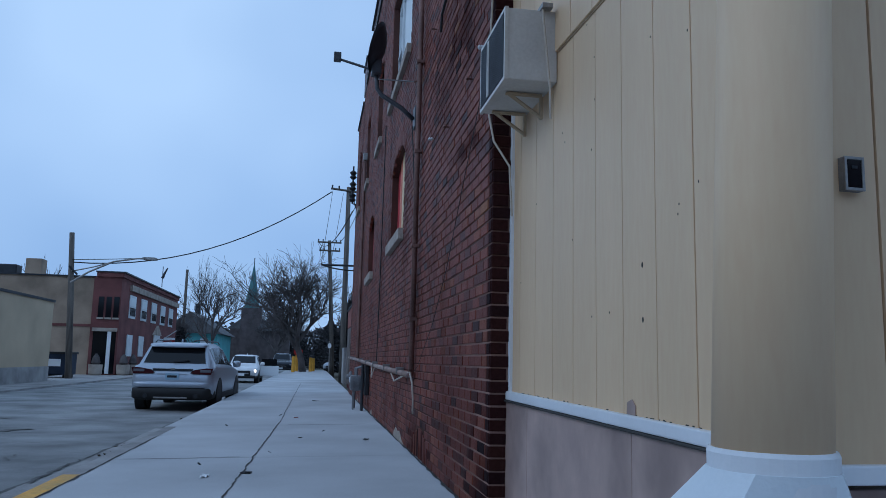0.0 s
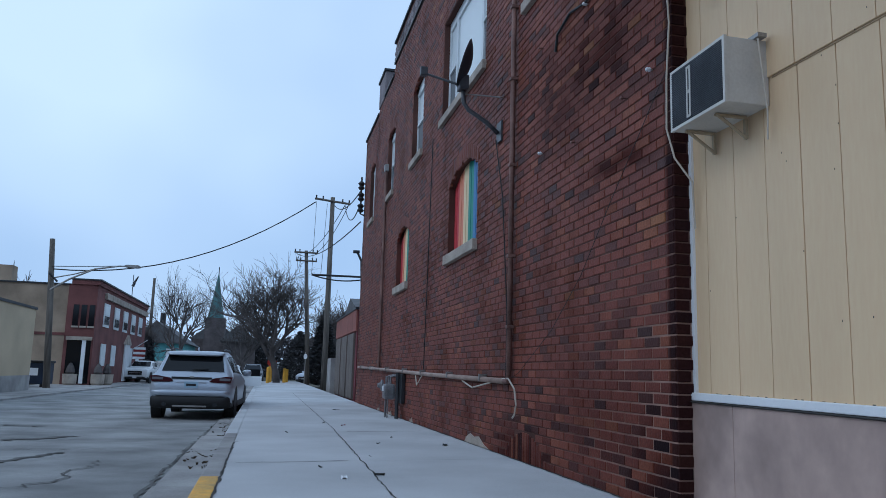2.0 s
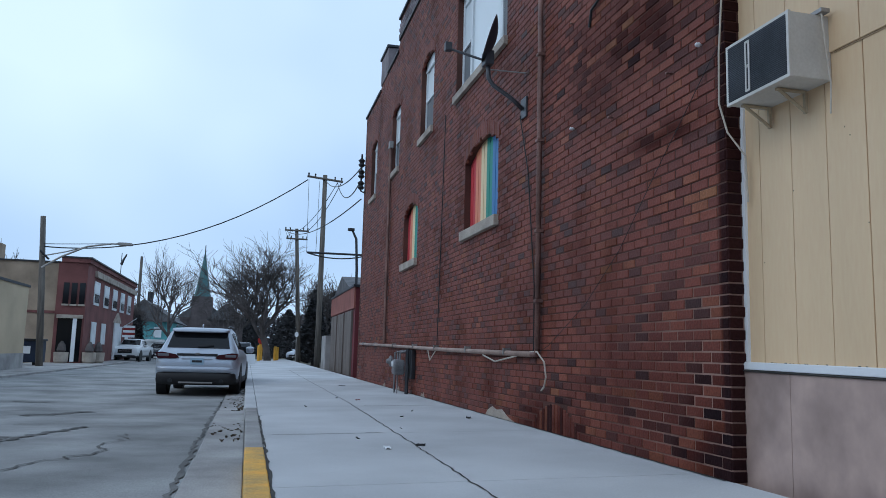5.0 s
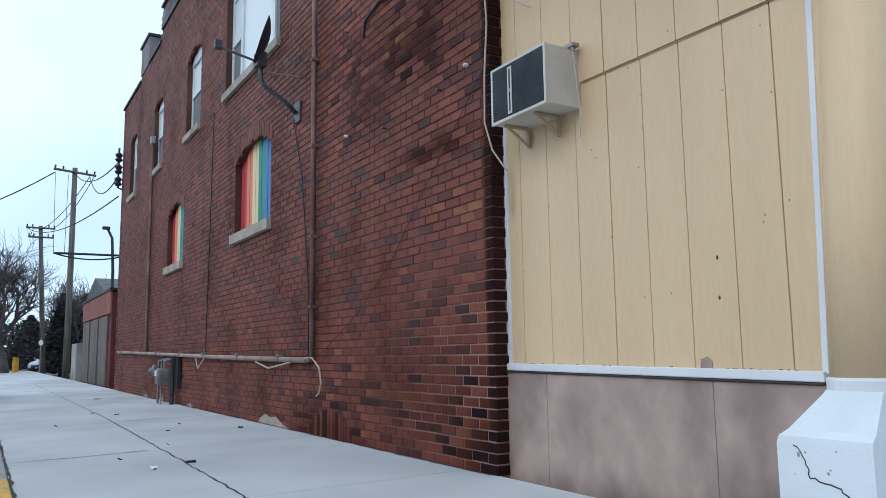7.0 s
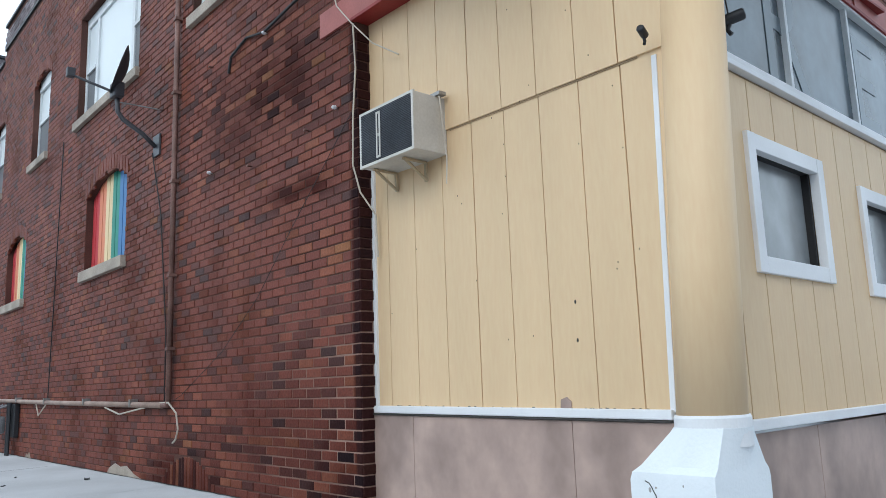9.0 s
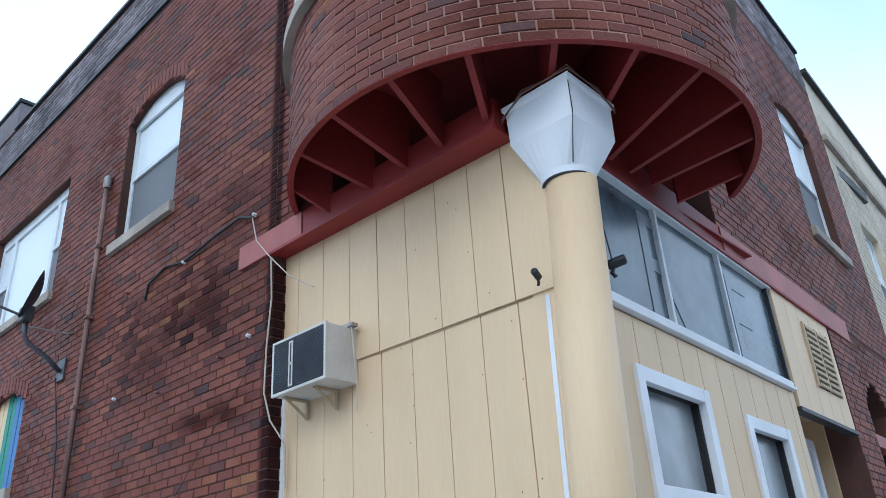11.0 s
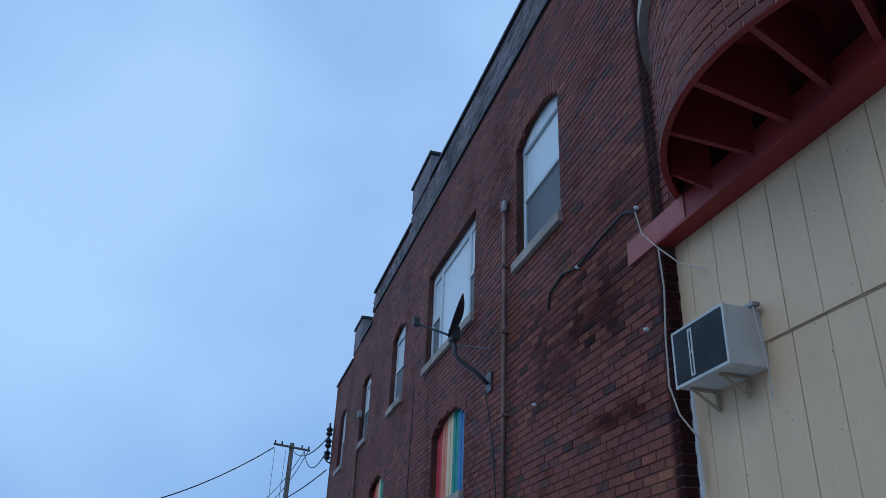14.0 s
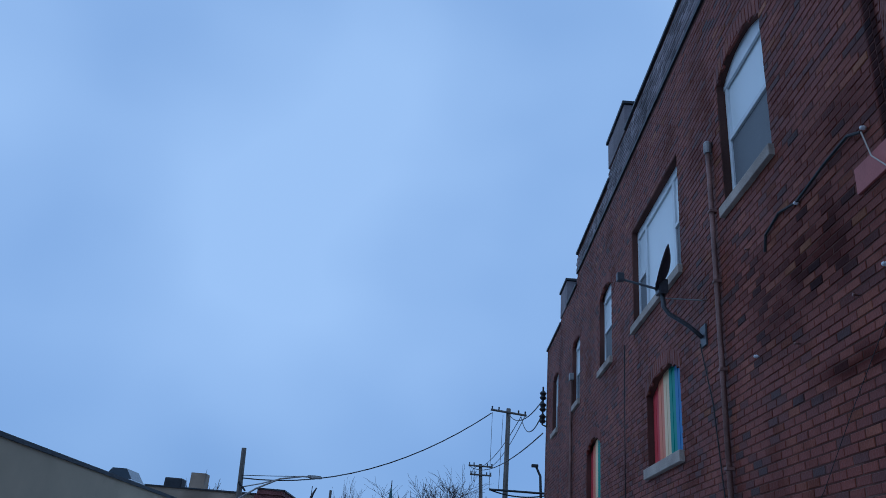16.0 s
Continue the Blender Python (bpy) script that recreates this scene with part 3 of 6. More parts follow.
for i, (pts, wide) in enumerate((([(-3.64, -5), (-3.68, 5), (-3.6, 20)], 0.05), ([(-9.5, 7.2), (-7, 6.3), (-5.6, 7.0), (-4.6, 6.9)], 0.03), ([(-8, 0.5), (-6.4, 2.2), (-5.6, 4.8), (-5.2, 6.6)], 0.1),
                                 ([(-9, 3), (-7.6, 3.5), (-6.4, 2.2)], 0.07), ([(-7.5, 12), (-6.6, 11.6)], 0.1), ([(-6.4, 8.3), (-5.7, 9.2), (-5.5, 9.4)], 0.22), ([(-5.2, 2.0), (-4.6, 3.6), (-4.5, 5.6)], 0.03), ([(-5.6, 4.8), (-6.3, 5.6), (-6.2, 6.4)], 0.05))):
    crack_line(pts, wide, road_z, "road_crack", road, 20 + i, wob=0.03 if i == 0 else 0.09)

# ---- corner building: side wall ----
TOPS = [(0, 8.0, 9.2), (8.0, 9.5, 9.2), (9.5, 13.35, 8.93), (13.35, 16.0, 8.1), (16.0, 18.7, 7.95)]
# a from, a to, bottom, spring, rise
UPPER = [(1.9, 3.24, 5.13, 6.8, 0.2), (4.98, 7.68, 5.13, 6.87, 0.0), (9.42, 10.56, 5.13, 6.62, 0.16), (12.9, 13.95, 5.13, 6.62, 0.15), (16.3, 17.3, 5.13, 6.62, 0.15)]
RAINBOW = [(5.27, 6.98, 2.7, 3.78, 0.22), (10.55, 12.0, 2.7, 3.74, 0.2)]
OPEN_SIDE = UPPER + RAINBOW
wall_side = wall_with_openings("wall_side", SIDE, 0.0, 18.7, -0.4, TOPS, OPEN_SIDE, 0.32, M["mortar"])
tagged(wall_side, "old dark red brick side wall with soot stains", "wall", kind="structure")
wall_corner = tagged(part("wall_corner", boxes((-0.75, 0.0, -0.32, -0.008, 3.9, 9.2), m=SIDE), M["mortar"]), "red brick wall over the steel beam", "wall", kind="structure")
rng = random.Random(11)
place_side = flat_place(SIDE)


def cellar(a, z):
    q = (a - 3.15) / 0.68
    return abs(q) < 1 and z < 0.06 + 0.27 * (1 - q * q)


rows = brick_rows(0.0, 18.7, 0.0, 8.36, OPEN_SIDE, rng, cellar)
for j in range(18):
    a = 2.49 + j * 0.0735
    q = (a + 0.035 - 3.15) / 0.68
    rows.append((a, a + 0.064, 0.0, 0.06 + 0.27 * max(0.05, 1 - q * q) - 0.03))
rows = [r for r in rows if not (r[3] > 7.95 and r[0] > 16.0) and not (r[3] > 8.1 and r[0] > 13.35)]
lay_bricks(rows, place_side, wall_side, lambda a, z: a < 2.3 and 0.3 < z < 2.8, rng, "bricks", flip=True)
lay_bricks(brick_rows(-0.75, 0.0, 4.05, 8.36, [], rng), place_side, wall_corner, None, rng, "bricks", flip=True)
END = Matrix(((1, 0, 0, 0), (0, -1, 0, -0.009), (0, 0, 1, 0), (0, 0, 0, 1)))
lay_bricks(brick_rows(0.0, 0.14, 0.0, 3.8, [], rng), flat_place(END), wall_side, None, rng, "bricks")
# weathered parapet over a corbelled line
parapet = tagged(new("parapet"), "stepped brick parapet, grey with weather, with dark coping", "parapet", kind="structure")
prow = [r for r in brick_rows(-0.75, 18.7, 8.45, 9.17, [], rng) if not (r[3] > 8.9 and r[0] > 9.5) and r[0] < 13.35]
lay_bricks(prow, place_side, parapet, None, rng, "bricks", M["parapet"], flip=True)
part("corbel", boxes((-0.75, 13.35, -0.05, 0.03, 8.38, 8.44), m=SIDE), M["dark"], parapet)
for a0, a1, z in ((-0.75, 8.0, 9.2), (9.5, 13.4, 8.93), (13.4, 14.9, 8.1), (16.0, 18.75, 7.95)):
    part("coping", boxes((a0, a1, -0.36, 0.04, z, z + 0.06), m=SIDE, bevel=0.01), M["dark"], parapet)
for a0, a1, z0, z1 in ((8.0, 9.5, 9.2, 9.8), (14.9, 16.0, 8.1, 8.82)):
    part("pier", boxes((a0, a1, -0.5, 0.02, z0, z1), m=SIDE, bevel=0.01), M["parapet"], parapet)
    part("coping", boxes((a0 - 0.04, a1 + 0.04, -0.54, 0.06, z1 + 0.002, z1 + 0.07), m=SIDE, bevel=0.01), M["dark"], parapet)
wall_back = tagged(part("wall_back", boxes((0.0, 12, 18.38, 18.7, -0.4, 7.9)), M["mortar"]), "plain rear brick wall", "wall", kind="structure")
roof_slab = tagged(part("roof", boxes((0.35, 11.5, -2.2, 18.3, 7.5, 7.7)), M["roof"]), "flat grey roof behind the parapet", "roof", kind="structure")


def sash_window(m, o, kind="sash"):
    """A painted timber window in an arched opening, with a stone sill outside."""
    a0, a1, z0, z1, rise = o
    win = tagged(new("window"), "white framed sash window with pale sky-coloured panes and stone sill", "window", kind="structure")
    win.name = "window_1"
    deep = 0.1
    part("window_sill", boxes((a0 - 0.05, a1 + 0.05, -0.25, 0.06, z0 - 0.13, z0 - 0.003), m=m, bevel=0.008), M["stone"], win)
    top = z1 + rise
    bars = [(a0, a0 + 0.07, -deep - 0.06, -deep, z0, top), (a1 - 0.07, a1, -deep - 0.06, -deep, z0, top), (a0 + 0.07, a1 - 0.07, -deep - 0.06, -deep, z0, z0 + 0.07)]
    if kind == "sash":
        mid = (z0 + z1) / 2 + 0.05
        part("window_frame", boxes(*bars, (a0 + 0.07, a1 - 0.07, -deep - 0.05, -deep + 0.01, mid - 0.03, mid + 0.03), (a0 + 0.07, a1 - 0.07, -deep - 0.06, -deep, z1 - 0.03, top), m=m), M["frame"], win)
        # upper pane: sky reflection as a flat white colour
        part("pane", boxes((a0 + 0.07, a1 - 0.07, -deep - 0.04, -deep - 0.03, mid + 0.03, z1 - 0.03), m=m), M["blind"], win, "upper pane coloured white for the sky it mirrors")
        part("pane", boxes((a0 + 0.07, a1 - 0.07, -deep - 0.03, -deep - 0.02, z0 + 0.07, mid - 0.03), m=m), M["screen"], win, "lower pane behind insect screen")
        if rise:
            outline = [(a0 + (a1 - a0) * i / 12, arch_top(o, a0 + (a1 - a0) * i / 12)) for i in range(13)]
            part("arch_trim", prism([(a0, z1 - 0.06), *outline, (a1, z1 - 0.06)][::-1], -deep - 0.02, -deep + 0.012, m), M["frame"], win)
    else:
        b0, b1 = a0 + 0.55, a1 - 0.55
        mid = (z0 + z1) / 2 - 0.05
        part("window_frame", boxes(*bars, (b0 - 0.05, b0 + 0.05, -deep - 0.06, -deep, z0 + 0.07, z1 - 0.15), (b1 - 0.05, b1 + 0.05, -deep - 0.06, -deep, z0 + 0.07, z1 - 0.15),
                                   (a0 + 0.07, a1 - 0.07, -deep - 0.06, -deep, z1 - 0.15, z1), m=m), M["frame"], win)
        # white stands for reflected sky here as well
        part("pane", boxes((b0 + 0.05, b1 - 0.05, -deep - 0.04, -deep - 0.03, z0 + 0.07, z1 - 0.15), m=m), M["blind"], win, "wide pane coloured white for the sky it mirrors")
        for s, e in ((a0 + 0.07, b0 - 0.05), (b1 + 0.05, a1 - 0.07)):
            part("sash_rail", boxes((s, e, -deep - 0.05, -deep + 0.01, mid - 0.025, mid + 0.025), m=m), M["frame"], win)
            part("pane", boxes((s, e, -deep - 0.04, -deep - 0.03, mid + 0.025, z1 - 0.15), m=m), M["blind"], win)
            part("pane", boxes((s, e, -deep - 0.03, -deep - 0.02, z0 + 0.07, mid - 0.025), m=m), M["screen"], win)
    return win


for o in UPPER:
    sash_window(SIDE, o, "triple" if o[1] - o[0] > 2 else "sash")
for i, o in enumerate(UPPER + RAINBOW):
    if o[4]:
        # header course that follows the arch
        bm = bmesh.new()
        n = 16
        for j in range(n):
            q0, q1 = j / n + 0.006, (j + 1) / n - 0.006
            s, e = o[0] - 0.06 + (o[1] - o[0] + 0.12) * q0, o[0] - 0.06 + (o[1] - o[0] + 0.12) * q1
            zs = [arch_top(o, a) + 0.008 for a in (s, e)]
            quad = [(s, zs[0]), (e, zs[1]), (e, zs[1] + 0.2), (s, zs[0] + 0.2)]
            f = [bm.verts.new((a, 0.007, z)) for a, z in quad]
            g = [bm.verts.new((a, -0.05, z)) for a, z in quad]
            bm.faces.new(f)
            for t in range(4):
                bm.faces.new((f[(t + 1) % 4], f[t], g[t], g[(t + 1) % 4]))
        bmesh.ops.transform(bm, matrix=SIDE, verts=bm.verts)
        bmesh.ops.recalc_face_normals(bm, faces=bm.faces)
        tagged(part("brick_arch", bm, M["bricks"], wall_side), kind="stuff")

STRIPES = [((0.55, 0.05, 0.06), "red"), ((0.72, 0.24, 0.13), "orange"), ((0.8, 0.62, 0.36), "yellow"), ((0.02, 0.27, 0.2), "green"), ((0.05, 0.19, 0.42), "blue"), ((0.12, 0.2, 0.45), "violet_blue")]
stripe_mats = [mat(n + "_paint", c, 0.55, vary=0.08, scale=5, bump=0.08, stretch=(1, 1, 0.3)) for c, n in STRIPES]
for o in RAINBOW:
    blind = tagged(new("window_7"), "bricked-in arched window boarded with rainbow striped planks", "window", kind="structure")
    part("window_sill", boxes((o[0] - 0.06, o[1] + 0.04, -0.24, 0.07, o[2] - 0.15, o[2] - 0.003), m=SIDE, bevel=0.01), M["stone"], blind)
    n = 12
    for j in range(n):
        # red stands at the far side
        s, e = o[1] - (o[1] - o[0]) * (j + 1) / n + 0.004, o[1] - (o[1] - o[0]) * j / n - 0.004
        zs, ze = arch_top(o, s), arch_top(o, e)
        part("plank", prism([(s, o[2]), (e, o[2]), (e, ze), (s, zs)], -0.14, -0.1 - 0.004 * (j % 2), SIDE), stripe_mats[j // 2], blind)
    part("backing", boxes((o[0], o[1], -0.24, -0.144, o[2], o[3] + o[4]), m=SIDE), M["dark"], blind)

# ---- shop front: cream siding, stone base, white trim ----
SX = -0.14
SKEW = Matrix(((1, -0.027, 0, 0), (0, 1, 0, 0), (0, 0.012, 1, 0), (0, 0, 0, 1)))
INSET = SKEW @ SIDE
UPRIGHT = Matrix(((1, -0.027, 0, 0), (0, 1, 0, 0), (0, 0, 1, 0), (0, 0, 0, 1))) @ SIDE
siding = tagged(new("wall_siding"), "cream painted grooved plywood siding with nail holes", "wall", kind="structure")
GROOVES = [0.0, -0.18, -0.49, -0.8, -1.11, -1.41, -1.71, -2.02, -2.32, -2.72]
for g0, g1 in zip(GROOVES, GROOVES[1:]):
    wide = 0.005 if g1 in (-1.11, -2.32) else 0.0026
    part("plank", boxes((g1 + wide, g0 - 0.0026, SX - 0.02, SX, 0.772, 2.7), m=UPRIGHT, bevel=0.003), M["siding"], siding)
    part("plank", boxes((g1 + wide, g0 - 0.0026, SX - 0.004, SX + 0.016, 2.688, 3.86), m=UPRIGHT, bevel=0.003), M["siding"], siding)
part("backing", boxes((-2.66, 0.1, SX - 0.06, SX - 0.012, 0.0, 3.9), m=INSET), M["groove"], siding)
# groove-coloured strip draws the shadow line below the upper boards
part("lap_shadow_gap", boxes((-2.44, -0.9, SX + 0.001, SX + 0.006, 2.677, 2.687), m=UPRIGHT), M["groove"], siding, "dark strip painting the shadow under the lapped boards")
trim_side = tagged(new("trim"), "white painted timber trim round the siding, chipped along its edges", "trim", kind="structure")
part("corner_strip", boxes((-0.035, 0.04, SX - 0.03, SX + 0.02, 0.8, 2.7), m=INSET, bevel=0.003), M["white"], trim_side)
part("corner_strip", boxes((-2.5, -2.468, SX - 0.03, SX + 0.006, 0.76, 2.66), m=Matrix(((1, 0, 0, 0), (0, 1, -0.032, 0.026), (0, 0, 1, 0), (0, 0, 0, 1))) @ UPRIGHT, bevel=0.003), M["white"], trim_side)
part("ledge", boxes((-2.49, 0.03, SX - 0.03, SX + 0.035, 0.75, 0.802), m=INSET, bevel=0.006), M["white"], trim_side)
# solid dark strip, put in for the shade below the ledge
part("ledge", boxes((-2.49, 0.03, SX - 0.03, SX + 0.045, 0.738, 0.748), m=INSET, bevel=0.003), M["crack"], trim_side, "dark strip drawing the shade under the ledge")
base_side = tagged(new("wall_base"), "pinkish brown polished stone slabs, stained", "wall", kind="structure")
for s, e in ((-0.447, 0.02), (-1.845, -0.451), (-2.6, -1.849)):
    part("slab", boxes((s, e, -0.2, SX + 0.03, -0.3, 0.736), m=INSET, bevel=0.004), M["marble"], base_side)
# front
front_siding = tagged(new("wall_front_siding"), "cream painted grooved siding of the shop front", "wall", kind="structure")
FW = [(0.19, 1.19, 1.45, 2.21), (1.8, 2.7, 1.41, 2.15)]
u = -0.31
while u < 3.1:
    e = min(u + 0.3, 3.12)
    cuts = [(u + 0.005, e - 0.005, 0.72, 2.52)]
    for w0, w1, z0, z1 in FW:
        s0, s1 = max(u + 0.005, w0 + 0.04), min(e - 0.005, w1 - 0.04)
        if s1 > s0:
            cuts = [(s0, s1, 0.72, z0 + 0.04), (s0, s1, z1 - 0.04, 2.52)]
            if s0 > u + 0.01:
                cuts.append((u + 0.005, s0, 0.72, 2.52))
            if s1 < e - 0.01:
                cuts.append((s1, e - 0.005, 0.72, 2.52))
    for q0, q1, z0, z1 in cuts:
        part("plank", boxes((q0, q1, -0.02, 0.0, z0, z1), m=FRONT), M["siding"], front_siding)
    u += 0.3
part("backing", boxes((-0.34, 0.2, -0.07, -0.012, 0.7, 2.55), (1.2, 1.83, -0.07, -0.012, 0.7, 2.55), (2.67, 3.12, -0.07, -0.012, 0.7, 2.55), (0.2, 1.2, -0.07, -0.012, 0.7, 1.5), (1.83, 2.67, -0.07, -0.012, 0.7, 1.47), (0.2, 1.2, -0.07, -0.012, 2.16, 2.55), (1.83, 2.67, -0.07, -0.012, 2.1, 2.55), m=FRONT), M["groove"], front_siding)
trim_front = tagged(new("trim"), "white painted sill boards of the shop front", "trim", kind="structure")
part("ledge", boxes((-0.33, 3.12, -0.03, 0.03, 0.667, 0.72), m=FRONT, bevel=0.006), M["white"], trim_front)
base_front = tagged(new("wall_base"), "pinkish brown stone slabs, cracked and patched", "wall", kind="structure")
for s, e in ((-0.25, 0.78), (0.785, 1.85), (1.855, 3.12)):
    part("slab", boxes((s, e, -0.1, -0.02, -0.3, 0.648), m=FRONT, bevel=0.004), M["marble"], base_front)
for w0, w1, z0, z1 in FW:
    win = tagged(new("window_9"), "small shop window in a broad white frame", "window", kind="structure")
    f = 0.09
    for s in ((w0, w0 + f, -0.03, 0.026, z0, z1), (w1 - f, w1, -0.03, 0.026, z0, z1), (w0 + f, w1 - f, -0.03, 0.023, z1 - f, z1), (w0 + f, w1 - f, -0.03, 0.023, z0, z0 + f)):
        part("frame_board", boxes(s, m=FRONT, bevel=0.005), M["white"], win)
    part("reveal", boxes((w0 + f, w0 + f + 0.02, -0.085, -0.032, z0 + f, z1 - f), (w1 - f - 0.02, w1 - f, -0.085, -0.032, z0 + f, z1 - f), (w0 + f, w1 - f, -0.085, -0.032, z0 + f - 0.02, z0 + f), (w0 + f, w1 - f, -0.085, -0.032, z1 - f, z1 - f + 0.02), m=FRONT), M["black"], win)
    part("pane", boxes((w0 + f, w1 - f, -0.085, -0.075, z0 + f, z1 - f), m=FRONT), M["shopglass"], win)
# transom lights
transom = tagged(new("window_11"), "long row of transom panes with faded letters behind", "window", kind="structure")
part("sill_board", boxes((-0.2, 3.14, -0.06, 0.04, 2.54, 2.57), (-0.2, 3.14, -0.06, 0.02, 2.573, 2.62), m=FRONT, bevel=0.005), M["white"], transom)
part("head_rail", boxes((-0.2, 3.2, -0.06, 0.02, 3.5, 3.545), m=FRONT, bevel=0.006), M["frame"], transom)
for u in (0.93, 2.03, 3.12):
    part("mullion", boxes((u, u + 0.035, -0.06, 0.0, 2.622, 3.498), m=FRONT), M["frame"] if u < 3 else M["dark"], transom)
for s, e in ((-0.25, 0.928), (0.967, 2.028), (2.067, 3.118)):
    part("pane", boxes((s, e, -0.045, -0.035, 2.622, 3.498), m=FRONT), M["transom"], transom)
# louvred panel and door in the recess
upper_panel = tagged(new("wall_vent_panel"), "cream boarded panel over the entrance", "wall", kind="structure")
for i in range(5):
    part("plank", boxes((3.2 + i * 0.33, 3.525 + i * 0.33, -0.05, 0.01, 2.42, 3.6), m=FRONT, bevel=0.003), M["siding"], upper_panel)
part("edge_board", boxes((3.16, 4.88, -0.06, 0.03, 2.38, 2.415), m=FRONT), M["dark"], upper_panel)
vent = tagged(new("vent"), "brown slatted ventilation grille in the cream panel", "vent")
part("frame", boxes((3.9, 3.94, 0.012, 0.03, 2.72, 3.36), (4.26, 4.3, 0.012, 0.03, 2.72, 3.36), (4.62, 4.66, 0.012, 0.03, 2.72, 3.36), m=FRONT), M["tan"], vent)
part("backing", boxes((3.94, 4.62, 0.011, 0.014, 2.72, 3.36), m=FRONT), M["black"], vent)
for i in range(10):
    part("slat", boxes((3.945, 4.255, 0.014, 0.035, 2.73 + i * 0.064, 2.76 + i * 0.064), m=FRONT), M["tan"], vent)
    part("slat", boxes((4.305, 4.615, 0.014, 0.035, 2.73 + i * 0.064, 2.76 + i * 0.064), m=FRONT), M["tan"], vent)
recess = tagged(part("wall_recess", boxes((3.1, 3.14, -0.9, -0.005, 0, 2.6), (4.9, 4.95, -0.9, -0.3, 0, 3.6), (3.14, 4.9, -0.95, -0.9, 2.1, 2.6), (3.14, 3.5, -0.95, -0.9, 0, 2.1), (4.5, 4.9, -0.95, -0.9, 0, 2.1), (3.14, 4.9, -0.9, -0.06, 2.6, 2.64), m=FRONT), M["siding"]), "cream painted entrance recess", "wall", kind="structure")
door = tagged(new("door_1"), "white panelled shop door in a white frame", "door", kind="structure")
part("leaf", boxes((3.55, 4.45, -0.4, -0.36, 0.02, 2.25), m=FRONT, bevel=0.004), M["door"], door)
for z0, z1 in ((0.2, 0.8), (0.95, 1.5), (1.65, 2.1)):
    for s in (3.63, 4.05):
        part("panel", boxes((s, s + 0.32, -0.358, -0.35, z0, z1), m=FRONT, bevel=0.002), M["white"], door)
part("door_frame", boxes((3.45, 3.545, -0.42, -0.33, 0, 2.35), (4.455, 4.55, -0.42, -0.33, 0, 2.35), (3.545, 4.455, -0.42, -0.33, 2.255, 2.35), m=FRONT, bevel=0.004), M["white"], door)
# brick front
OPEN_FRONT = [(5.62, 7.0, 5.0, 6.85, 0.2)]
LOW_FRONT = [(5.75, 6.75, -0.1, 2.85, 0.3)]
wall_front = wall_with_openings("wall_front", FRONT, 2.2, 8.1, 3.7, [(2.2, 8.1, 9.1)], OPEN_FRONT, 0.32, M["mortar"])
tagged(wall_front, "red brick front wall over the shop", "wall", kind="structure")
place_front = flat_place(FRONT)
lay_bricks(brick_rows(2.2, 8.1, 3.72, 8.22, OPEN_FRONT, rng), place_front, wall_front, None, rng, "bricks")
lay_bricks(brick_rows(2.2, 8.1, 8.27, 9.08, [], rng), place_front, wall_front, None, rng, "bricks", M["parapet"])
part("coping", boxes((2.2, 8.1, -0.36, 0.04, 9.1, 9.16), m=FRONT), M["dark"], wall_front)
pier_front = wall_with_openings("wall_pier", FRONT, 4.95, 8.1, -0.3, [(4.95, 8.1, 3.695)], LOW_FRONT, 0.3, M["mortar"])
tagged(pier_front, "red brick pier with an arched entrance", "wall", kind="structure")
lay_bricks(brick_rows(4.95, 8.1, 0.0, 3.72, LOW_FRONT, rng), place_front, pier_front, None, rng, "bricks")
part("lintel", boxes((5.75, 6.75, -0.2, -0.06, 2.42, 2.56), m=FRONT), M["pink"], pier_front)
part("dark_passage", boxes((5.6, 6.9, -1.6, -1.5, -0.1, 3.3), (5.6, 5.65, -1.5, -0.3, -0.1, 3.3), (6.85, 6.9, -1.5, -0.3, -0.1, 3.3), (5.6, 6.9, -1.5, -0.3, 3.3, 3.35), m=FRONT), M["redwall"], pier_front)
sash_window(FRONT, OPEN_FRONT[0])
# inner walls that close the shop
shell = tagged(part("wall_inner", boxes((0.5, 11, 4.0, 4.2, 0, 3.9)), M["tan"]), "plain walls inside the shop", "wall", kind="structure")

# ---- round corner bay ----
A0, A1 = radians(129), radians(322)


def round_at(a, d, z):
    q = A0 + a / BAY_R
    return (BAY.x + (BAY_R + d) * math.cos(q), BAY.y + (BAY_R + d) * math.sin(q), z)


def place_round(a, d, z, whole):
    if not whole:
        return round_at(a, d, z)
    q = A0 + a / BAY_R
    p = round_at(a, d, z)
    return Matrix.Translation(p) @ Matrix.Rotation(q - math.pi / 2, 4, "Z")


LENGTH = (A1 - A0) * BAY_R
bay_open = [(LENGTH * f - 0.5, LENGTH * f + 0.5, 5.35, 6.9, 0.0) for f in (0.17, 0.5, 0.83)]
bay = wall_with_openings("wall_bay", Matrix.Identity(4), 0.0, LENGTH, BAY_Z, [(i * LENGTH / 48, (i + 1) * LENGTH / 48, 9.2) for i in range(48)], bay_open, 0.034, M["pale_mortar"])
for v in bay.data.vertices:
    v.co = round_at(*v.co)
tagged(bay, "round projecting red brick corner bay", "wall", kind="structure")
lay_bricks(brick_rows(0, LENGTH, BAY_Z, 8.4, bay_open, rng), place_round, bay, lambda a, z: 1.6 < a < 4.9 and z < 5.1, rng, "bricks", flip=True)
lay_bricks(brick_rows(0, LENGTH, 8.45, 9.15, [], rng), place_round, bay, None, rng, "bricks", M["parapet"], flip=True)


